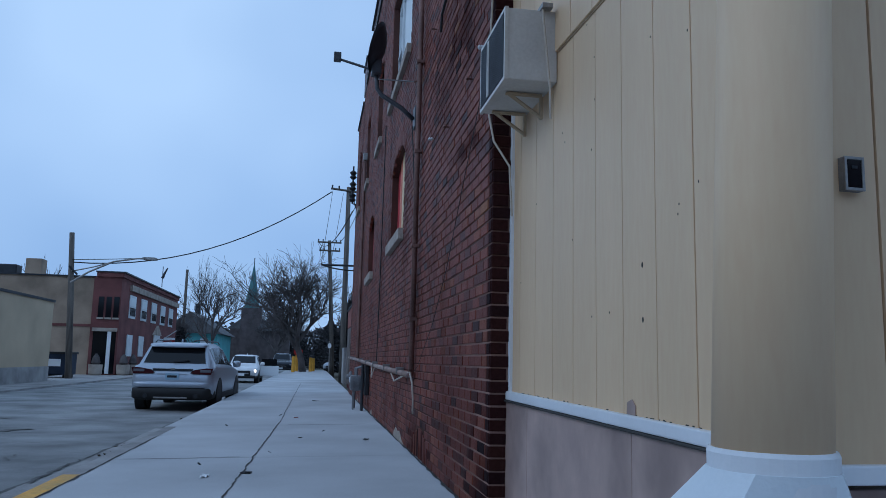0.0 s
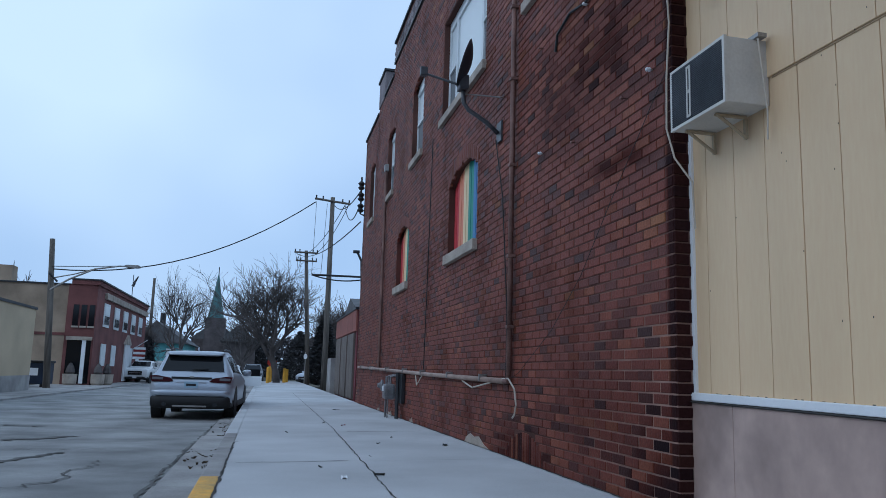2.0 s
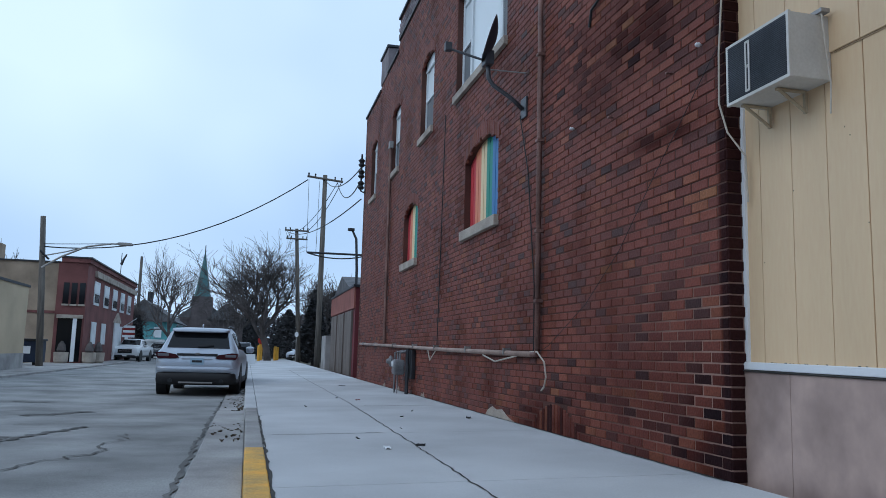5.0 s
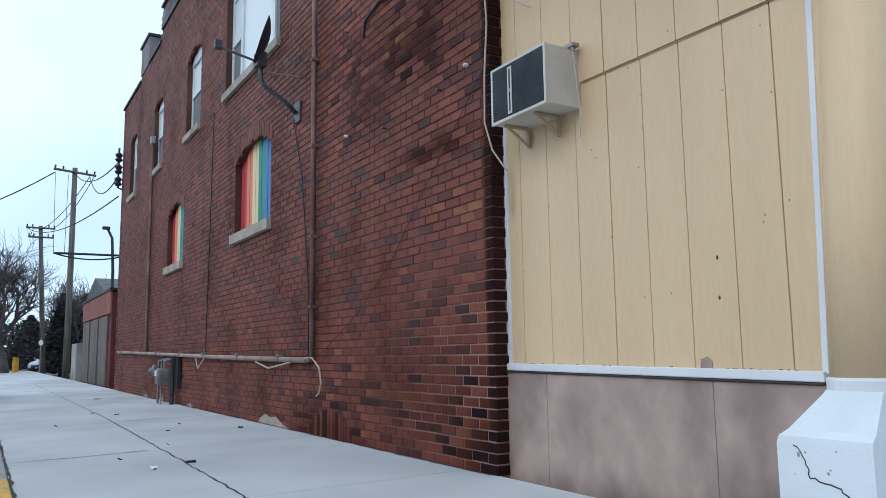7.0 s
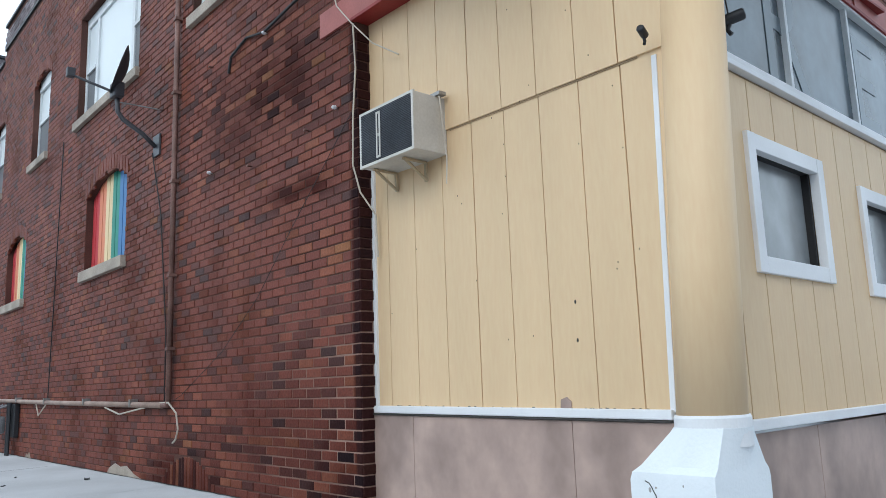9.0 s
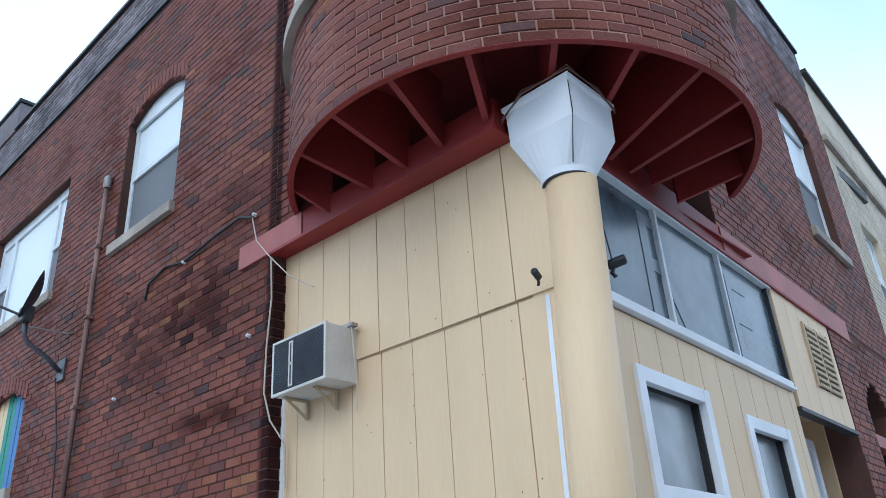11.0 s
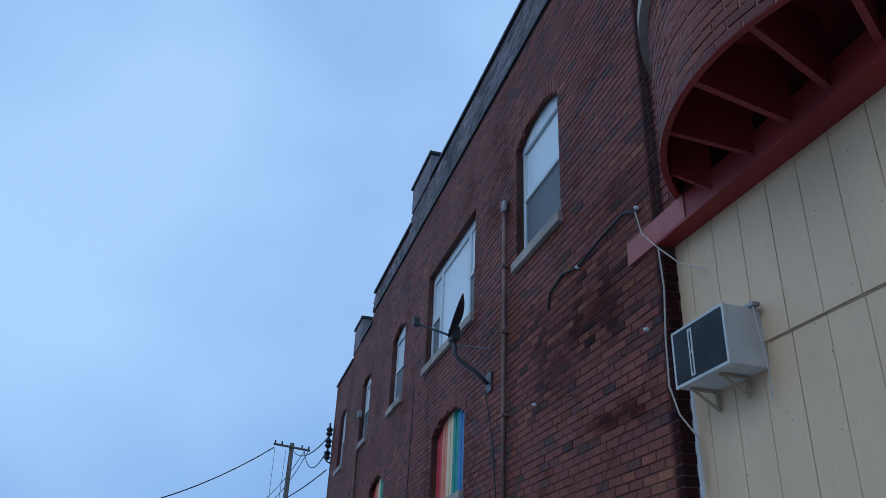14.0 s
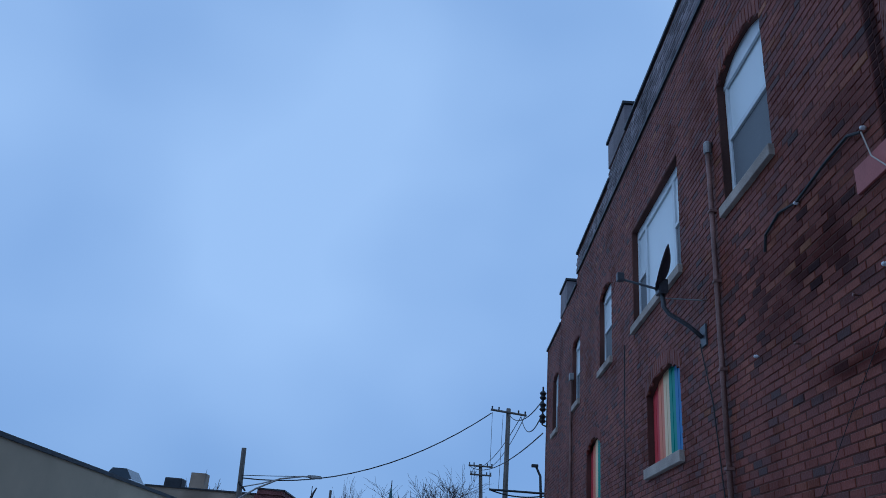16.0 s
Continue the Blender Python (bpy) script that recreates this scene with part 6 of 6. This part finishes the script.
for p, q, s, rad in (((-0.45, 38.7, 10.25), (-12.9, 35.2, 5.3), 1.3, 0.03), ((0.5, 38.7, 10.3), (-0.12, 18.6, 6.4), 0.5, 0.02), ((1.2, 38.7, 10.2), (-0.12, 18.6, 6.0), 0.7, 0.02), ((-0.2, 51.5, 9.2), (1.2, 38.7, 10.2), 0.4, 0.02),
                     ((0.4, 51.5, 9.2), (1.4, 38.7, 10.2), 0.4, 0.02), ((-1.0, 51.5, 9.2), (-0.1, 18.6, 5.4), 0.6, 0.02), ((-9.2, 35.2, 5.66), (-12.9, 35.2, 5.42), 0.02, 0.018), ((-0.4, 38.7, 10.3), (-0.9, 30, 5.1), 0.1, 0.012), ((0.2, 38.7, 10.2), (-0.5, 30, 5.1), 0.15, 0.012),
                     ((-0.88, 30, 5.07), (1.78, 30, 5.08), 0.2, 0.03)):
    tagged(part("wire", tube(sag(p, q, s), rad, sides=5), M["black"]), "thin black overhead electric wire", "wire", "overhead wires")

# ---- red garage, neighbours ----
garage = tagged(thing("garage", (0, 0, 0)), "low red painted block garage with grey doors", "garage")
part("wall", boxes((0.5, 6, 23.4, 31.4, -0.3, 3.1)), M["shed"], garage)
part("fascia", boxes((0.44, 0.498, 23.4, 31.4, 2.35, 3.12)), M["shedface"], garage)
part("roof", boxes((0.4, 6.1, 23.3, 31.5, 3.12, 3.2)), M["dark"], garage)
for i in range(3):
    y = 23.9 + i * 2.5
    dd = part("door", boxes((0.45, 0.499, y, y + 2.1, -0.1, 2.3)), M["greydoor"], garage)
    for j in range(4):
        part("board", boxes((0.43, 0.449, y + 0.03 + j * 0.52, y + 0.52 + j * 0.52, -0.08, 2.28), bevel=0.005), M["greydoor"], dd)
part("vent_pipe", tube([(1.1, 25, 3.2), (1.1, 25, 3.7)], 0.09, sides=10), M["dark"], garage)
tagged(part("wall", boxes((0.35, 0.62, 32.5, 34.5, -0.2, 1.5), bevel=0.02), M["kerb"]), "grey block wall stub past the garage", "wall", kind="structure")
house_r = tagged(thing("house", (0, 0, 0)), "grey house behind the garage, half hidden by trees", "house")
part("wall", boxes((3, 12, 40, 52, -0.3, 4.0)), M["tan"], house_r)
part("roof", prism([(39.5, 4.0), (46, 5.6), (52.5, 4.0)], -12.5, -2.5, SIDE), M["roof"], house_r)
for y in (42, 45, 48):
    part("window", boxes((2.95, 3.02, y, y + 1, 0.8, 2.2)), M["frame"], house_r)

tanb = tagged(thing("building", (0, 0, 0)), "long low tan stucco building across the street", "building")
part("wall", boxes((-24, -12.3, -4, 31.5, -0.3, 3.1)), M["tan"], tanb)
part("coping", boxes((-24.1, -12.25, -4, 31.55, 3.1, 3.2)), M["dark"], tanb)
part("base_band", boxes((-12.3, -12.27, -4, 31.5, -0.3, 0.35)), M["kerb"], tanb)
sk = part("skylight", boxes((-14.7, -13.6, 23.2, 24.6, 3.1, 3.6), bevel=0.05), M["white"], tanb)
part("glazing", prism([(-14.65, 3.6), (-14.4, 3.95), (-13.9, 3.95), (-13.65, 3.6)], 23.3, 24.5), M["glass"], sk)


rb = tagged(thing("building", (0, 0, 0)), "two-storey red brick building with buff side wall", "building")
part("side_wall", boxes((-26, -13.75, 43, 62, -0.3, 5.3)), M["tanbrick"], rb)
part("front_wall", boxes((-13.745, -12.2, 42.9, 62, -0.3, 5.35)), M["redwall"], rb)
part("parapet", boxes((-13.6, -12.1, 42.8, 62.1, 5.352, 5.6)), M["redwall"], rb)
part("cornice", boxes((-12.2, -12.05, 45, 62, 4.75, 5.1)), M["stone"], rb)
part("coping", boxes((-13.65, -12.0, 42.75, 62.1, 5.6, 5.68), (-26, -13.66, 42.9, 62.1, 5.3, 5.38)), M["dark"], rb)
part("roof_unit", boxes((-20.2, -19.1, 46, 47, 5.3, 6.2), bevel=0.08), M["dark"], rb)
part("string_course", boxes((-26, -13.75, 42.95, 43.0, 2.45, 2.6)), M["redwall"], rb)
part("chimney", boxes((-18.6, -17.7, 46, 47, 5.3, 6.6)), M["tanbrick"], rb)
for i in range(3):
    w_ = part("window", boxes((-13.4 + i * 0.42, -13.1 + i * 0.42, 42.86, 42.91, 3.0, 4.2)), M["carglass"], rb)
    part("sill", boxes((-13.43 + i * 0.42, -13.07 + i * 0.42, 42.82, 42.86, 2.9, 3.0)), M["stone"], w_)
sf = part("shop_front", boxes((-13.55, -12.3, 42.84, 42.9, -0.2, 2.2)), M["carglass"], rb)
part("fascia", boxes((-13.6, -12.25, 42.7, 42.84, 2.2, 2.4)), M["stone"], sf)
part("post", boxes((-12.75, -12.55, 42.75, 42.84, -0.2, 2.2)), M["white"], sf)
for i in range(5):
    y = 45 + i * 3.3
    w_ = part("window", boxes((-12.19, -12.14, y, y + 1.7, 3.1, 4.5)), M["frame"], rb)
    part("pane", boxes((-12.14, -12.12, y + 0.15, y + 1.55, 3.25, 3.75)), M["carglass"], w_)
    part("pane", boxes((-12.14, -12.12, y + 0.15, y + 1.55, 3.85, 4.35)), M["blind"], w_)
    if i != 2:
        part("window", boxes((-12.19, -12.14, y, y + 1.4, 0.8, 2.1)), M["frame"], rb)
part("door", boxes((-12.19, -12.1, 53, 55, -0.2, 2.3)), M["white"], rb)
part("pediment", prism([(52.6, 2.3), (54, 3.0), (55.4, 2.3)], 12.06, 12.2, SIDE), M["stone"], rb)
flag = tagged(thing("flag", (0, 0, 0)), "striped red and white flag on a slanted pole", "flag")
part("pole", tube([(-12.15, 56, 2.0), (-11.0, 55, 2.7)], 0.03, sides=6), M["white"], flag)
for i in range(5):
    part("stripe", boxes((-11.95 + i * 0.02, -11.1, 55.3, 55.32, 1.35 + i * 0.17, 1.515 + i * 0.17)), M["red"] if i % 2 else M["white"], flag)
fp = tagged(thing("flagpole", (-12.8, 58, 6.2)), "short flagpole with a furled flag on the roof", "flagpole")
part("pole", tube([(0, 0, -0.1), (0, 0, 1.5)], 0.03, sides=6), M["dark"], fp)
part("furled_flag", tube([(0, 0, 0.6), (0.15, 0, 1.0), (0.35, 0, 1.4)], 0.12, 0.05, sides=6), M["dark"], fp)
dump = tagged(thing("dumpster", (-13.6, 36.5, -0.27)), "dark blue steel dumpster beside the tan wall", "dumpster")
part("body", boxes((-0.9, 0.9, -0.6, 0.6, 0.15, 1.15), bevel=0.04), M["dumpblue"], dump)
part("lid", boxes((-0.95, 0.95, -0.65, 0.65, 1.15, 1.25), bevel=0.02), M["black"], dump)
part("notice", boxes((-0.1, 0.5, -0.606, -0.601, 0.55, 0.9)), M["white"], dump)
for i in range(2):
    part("leg", boxes((-0.8 + i * 1.4, -0.6 + i * 1.4, -0.5, 0.5, 0.0, 0.15)), M["black"], dump)
for i, x in enumerate((-13.2, -12.0, -11.75)):
    pl = tagged(thing("planter", (x + 0.2, 41.8 + i * 1.2, -0.27)), "round concrete planter with dry plants", "planter", "planters by the shop")
    part("tub", lathe([(0.28, 0), (0.36, 0.1), (0.38, 0.6), (0.32, 0.6), (0.3, 0.5)], 16), M["stone"], pl)
    part("plant", lathe([(0.1, 0.5), (0.25, 0.7), (0.18, 1.0), (0.05, 1.2)], 7), M["bark"], pl)
teal = tagged(thing("house", (0, 0, 0)), "teal clapboard house with a grey gable roof", "house")
part("wall", boxes((-15.5, -10.4, 75, 88, -0.3, 3.2)), M["teal"], teal)
part("roof", prism([(-16, 3.1), (-13, 5.2), (-9.9, 3.1)], 74.5, 88.5), M["roof"], teal)
for x in (-12.0, -14.4):
    part("window", boxes((x, x + 0.7, 74.93, 75.0, 1.6, 2.6)), M["frame"], teal)
part("porch", boxes((-14.5, -11, 73.4, 75, -0.3, 1.2), (-14.6, -10.9, 73.2, 75, 1.2, 1.4)), M["white"], teal)
part("chimney", boxes((-13.4, -12.9, 80, 80.6, 4.8, 6.3)), M["dark"], teal)
church = tagged(thing("church", (0, 0, 0)), "dark brick church with a green copper spire", "church")
part("tower", boxes((-10.4, -7.9, 99, 102, -0.3, 7.2)), M["churchwall"], church)
part("nave", boxes((-12, -6.4, 102.004, 125, -0.3, 4.6)), M["churchwall"], church)
part("roof", prism([(-12.4, 4.604), (-9.2, 7.0), (-6.0, 4.604)], 102.004, 125), M["roof"], church)
part("spire", lathe([(1.05, 7.2), (0.7, 9.0), (0.36, 11.0), (0.05, 13.0)], 8, Matrix.Translation((-9.2, 100.4, 0))), M["copper"], church)
part("cross", tube([(-9.2, 100.4, 12.9), (-9.2, 100.4, 13.9)], 0.06, sides=5), M["dark"], church)
far_house = tagged(thing("house", (0, 0, 0)), "dim brown houses far down the street", "house")
part("wall", boxes((-7.5, -3.9, 90, 98, -0.3, 4.0)), M["churchwall"], far_house)
part("roof", prism([(-8, 4.0), (-5.8, 6), (-3.6, 4.0)], 89.5, 98.5), M["roof"], far_house)
# bollards and stop board
for x, y, h in ((-2.4, 52, 1.15), (-2.25, 56, 1.3), (-1.2, 54.5, 1.1), (-1.0, 56, 1.05)):
    b = tagged(thing("bollard", (x, y, -0.15)), "yellow painted steel bollard beside the street", "bollard", "bollards by the pavement")
    part("post", lathe([(0.12, 0), (0.12, h), (0.09, h + 0.05)], 12), M["yellowpost"], b)
stop = tagged(thing("road_sign", (-2.15, 55, -0.15)), "small red warning board on a yellow post", "sign")
part("post", tube([(0, 0, 0), (0, 0, 1.5)], 0.05, sides=8), M["yellowpost"], stop)
part("board", prism([(0.35 * math.cos(q), 1.55 + 0.3 * math.sin(q)) for q in (math.pi / 8 + i * math.pi / 4 for i in range(8))], -0.1, -0.05), M["signred"], stop)
sign2 = tagged(thing("road_sign", (0.05, 50.5, -0.15)), "small white round parking sign on a post", "sign")
part("post", tube([(0, 0, 0), (0, 0, 2.3)], 0.03, sides=6), M["metal"], sign2)
part("board", prism([(0.13 * math.cos(q), 2.0 + 0.18 * math.sin(q)) for q in (i * math.pi / 6 for i in range(12))], -0.06, -0.03), M["white"], sign2)


# ---- bare trees ----
def bare_tree(name, at, height, width, seed, trunk, label, levels=6, first=0.24, twig=0.01):
    r = random.Random(seed)
    ob = tagged(thing(name, at), label, "tree", "street trees")
    limbs = []

    def grow(p, d, length, rad, level):
        steps = 4 if level < 3 else 3
        pts = [p]
        for i in range(steps):
            d = (d + Vector((r.uniform(-1, 1), r.uniform(-1, 1), r.uniform(-0.5, 0.9))) * (0.1 + 0.035 * level)).normalized()
            pts.append(pts[-1] + d * length / steps)
        limbs.append((pts, rad, level))
        if level >= levels:
            return
        for i in range(r.choice((3, 4)) if level else 6):
            k = r.uniform(0.4 if level else 0.7, 1.0)
            q = pts[min(steps, max(1, int(k * steps + 0.5)))]
            tilt = r.uniform(0.3, 0.8)
            side = d.orthogonal().normalized()
            side.rotate(Matrix.Rotation(r.uniform(0, 2 * math.pi), 3, d))
            grow(q, (d * math.cos(tilt) + side * math.sin(tilt) + Vector((0, 0, 0.1))).normalized(), length * r.uniform(0.6, 0.88) * (1.3 if level == 0 else 1), max(twig, rad * 0.56), level + 1)

    grow(Vector((0, 0, -0.3)), Vector((0, 0, 1)), height * first, trunk, 0)
    every = [q for pts, rad, level in limbs for q in pts]
    top = max(q.z for q in every)
    reach = sorted(math.hypot(q.x, q.y) for q in every)[int(len(every) * 0.97)]
    wood, crown = bmesh.new(), bmesh.new()
    for pts, rad, level in limbs:
        placed = []
        for q in pts:
            f = 1 + min(1.0, max(0.0, q.z / (0.2 * top))) * (width / reach - 1)
            placed.append(Vector((q.x * f, q.y * f, q.z * height / top)))
        tube(placed, rad, max(rad * 0.6, twig * 0.7), sides=8 if level == 0 else 5 if level < 3 else 3, bm=wood if level < 2 else crown, caps=False)
    part("trunk", wood, M["bark"], ob, smooth=True)
    part("crown", crown, M["bark"], ob, "tangle of bare twigs")
    return ob


bare_tree("tree", (-9.8, 68, -0.3), 10.4, 3.9, 3, 0.2, "tall bare deciduous tree beside the street", 5, 0.24)
bare_tree("tree", (-1.75, 53.5, -0.3), 9.6, 4.9, 7, 0.3, "broad bare deciduous tree over the pavement", 6, 0.24, 0.012)
bare_tree("tree", (2.9, 58, -0.3), 7.8, 3.0, 12, 0.16, "bare tree behind the utility poles", 5, 0.22, 0.016)
bare_tree("tree", (-5.0, 84, -0.3), 8.0, 3.5, 17, 0.18, "bare tree beside the church", 5, 0.22, 0.02)
bare_tree("tree", (-18.6, 50, 0.0), 7.3, 2.0, 21, 0.12, "bare tree behind the low tan building", 5, 0.28, 0.014)
bare_tree("tree", (3.5, 72, -0.3), 8.5, 3.5, 25, 0.18, "bare tree far along the pavement", 5, 0.24, 0.02)
bare_tree("tree", (-13.0, 66, -0.3), 5.2, 1.6, 29, 0.08, "small bare tree beside the red building", 5, 0.26, 0.014)


def conifer(at, h, w, seed):
    """Dark evergreen: a stem and drooping sprays of small needles clumps with gaps."""
    r = random.Random(seed)
    ob = tagged(thing("tree", at), "dark dense evergreen tree behind the poles", "tree", "evergreens")
    part("trunk", tube([(0, 0, -0.3), (0, 0, h)], 0.16, 0.03, sides=7), M["bark"], ob)
    verts, faces = [], []
    for i in range(9000):
        z = h * (0.06 + 0.94 * r.random() ** 1.2)
        rad = w * (1 - z / h) ** 0.75 * (0.55 + 0.45 * r.random())
        q = r.uniform(0, 6.283)
        s = r.uniform(0.1, 0.24)
        c = Vector((rad * math.cos(q), rad * math.sin(q), z))
        k = len(verts)
        for t in range(3):
            verts.append(c + Vector((r.uniform(-1, 1), r.uniform(-1, 1), r.uniform(-0.7, 0.4))) * s)
        faces.append((k, k + 1, k + 2))
    me = bpy.data.meshes.new("crown")
    me.from_pydata(verts, [], faces)
    link("crown", me, M["needles"], ob)


conifer((1.6, 55, -0.3), 5.6, 1.5, 1)
conifer((3.6, 60, -0.3), 6.0, 2.2, 2)
conifer((0.6, 74, -0.3), 5.0, 2.4, 3)
conifer((-3.4, 96, -0.3), 5.5, 3.0, 4)
conifer((-12.2, 64.5, -0.3), 3.6, 0.9, 5)
# far woods
r = random.Random(31)
verts, faces = [], []
for i in range(26000):
    x, y = r.uniform(-45, 45), r.uniform(126, 140)
    h = 5.8 + 2.2 * noise.noise((x * 0.12, y * 0.1, 0))
    c = Vector((x, y, r.uniform(-0.5, h)))
    k = len(verts)
    for t in range(3):
        verts.append(c + Vector((r.uniform(-1, 1), r.uniform(-1, 1), r.uniform(-1, 1))) * 0.5)
    faces.append((k, k + 1, k + 2))
me = bpy.data.meshes.new("far_woods")
me.from_pydata(verts, [], faces)
tagged(link("far_woods", me, M["woods"]), "hazy grey-brown winter woods at the end of the street", "woods", kind="stuff")

# ---- cream neighbour along the front ----
NB_OPEN = [(9.0, 10.1, 4.5, 6.3, 0.0), (11.6, 12.8, 4.5, 6.2, 0.0), (14.2, 15.4, 4.5, 6.2, 0.0), (8.9, 11.6, 0.5, 2.7, 0.0), (12.4, 15.6, 0.5, 2.7, 0.0)]
nb = wall_with_openings("wall_neighbour", FRONT, 8.1, 20.0, -0.3, [(8.1, 14.5, 8.7), (14.5, 20, 8.2)], NB_OPEN, 0.3, M["cream"])
tagged(nb, "cream glazed brick front of the neighbouring building", "wall", kind="structure")
lay_bricks(brick_rows(8.1, 20, 0.0, 8.1, NB_OPEN, random.Random(2)), place_front, nb, None, random.Random(2), "bricks", M["cream"])
part("coping", boxes((8.1, 14.5, -0.36, 0.08, 8.7, 8.78), (14.5, 20, -0.36, 0.08, 8.2, 8.28), m=FRONT), M["dark"], nb)
part("string_course", boxes((8.1, 20, 0.0, 0.07, 7.4, 7.5), m=FRONT), M["stone"], nb)
part("string_course", boxes((8.1, 20, 0.0, 0.09, 3.9, 4.05), m=FRONT), M["stone"], nb)
for o in NB_OPEN[:3]:
    sash_window(FRONT, o)
for o in NB_OPEN[3:]:
    win = tagged(new("window_20"), "large shop window with pale frame", "window", kind="structure")
    part("pane", boxes((o[0], o[1], -0.16, -0.15, o[2], o[3]), m=FRONT), M["shopglass"], win)
    part("window_frame", boxes((o[0], o[0] + 0.06, -0.15, -0.08, o[2], o[3]), (o[1] - 0.06, o[1], -0.15, -0.08, o[2], o[3]), (o[0] + 0.06, o[1] - 0.06, -0.15, -0.08, o[3] - 0.06, o[3]), (o[0] + 0.06, o[1] - 0.06, -0.15, -0.08, o[2], o[2] + 0.06), m=FRONT), M["frame"], win)
back_block = tagged(thing("building", (0, 0, 0)), "plain brick buildings closing the crossing street", "building")
part("wall", boxes((-40, 40, -30, -20, -0.3, 7.5)), M["redwall"], back_block)
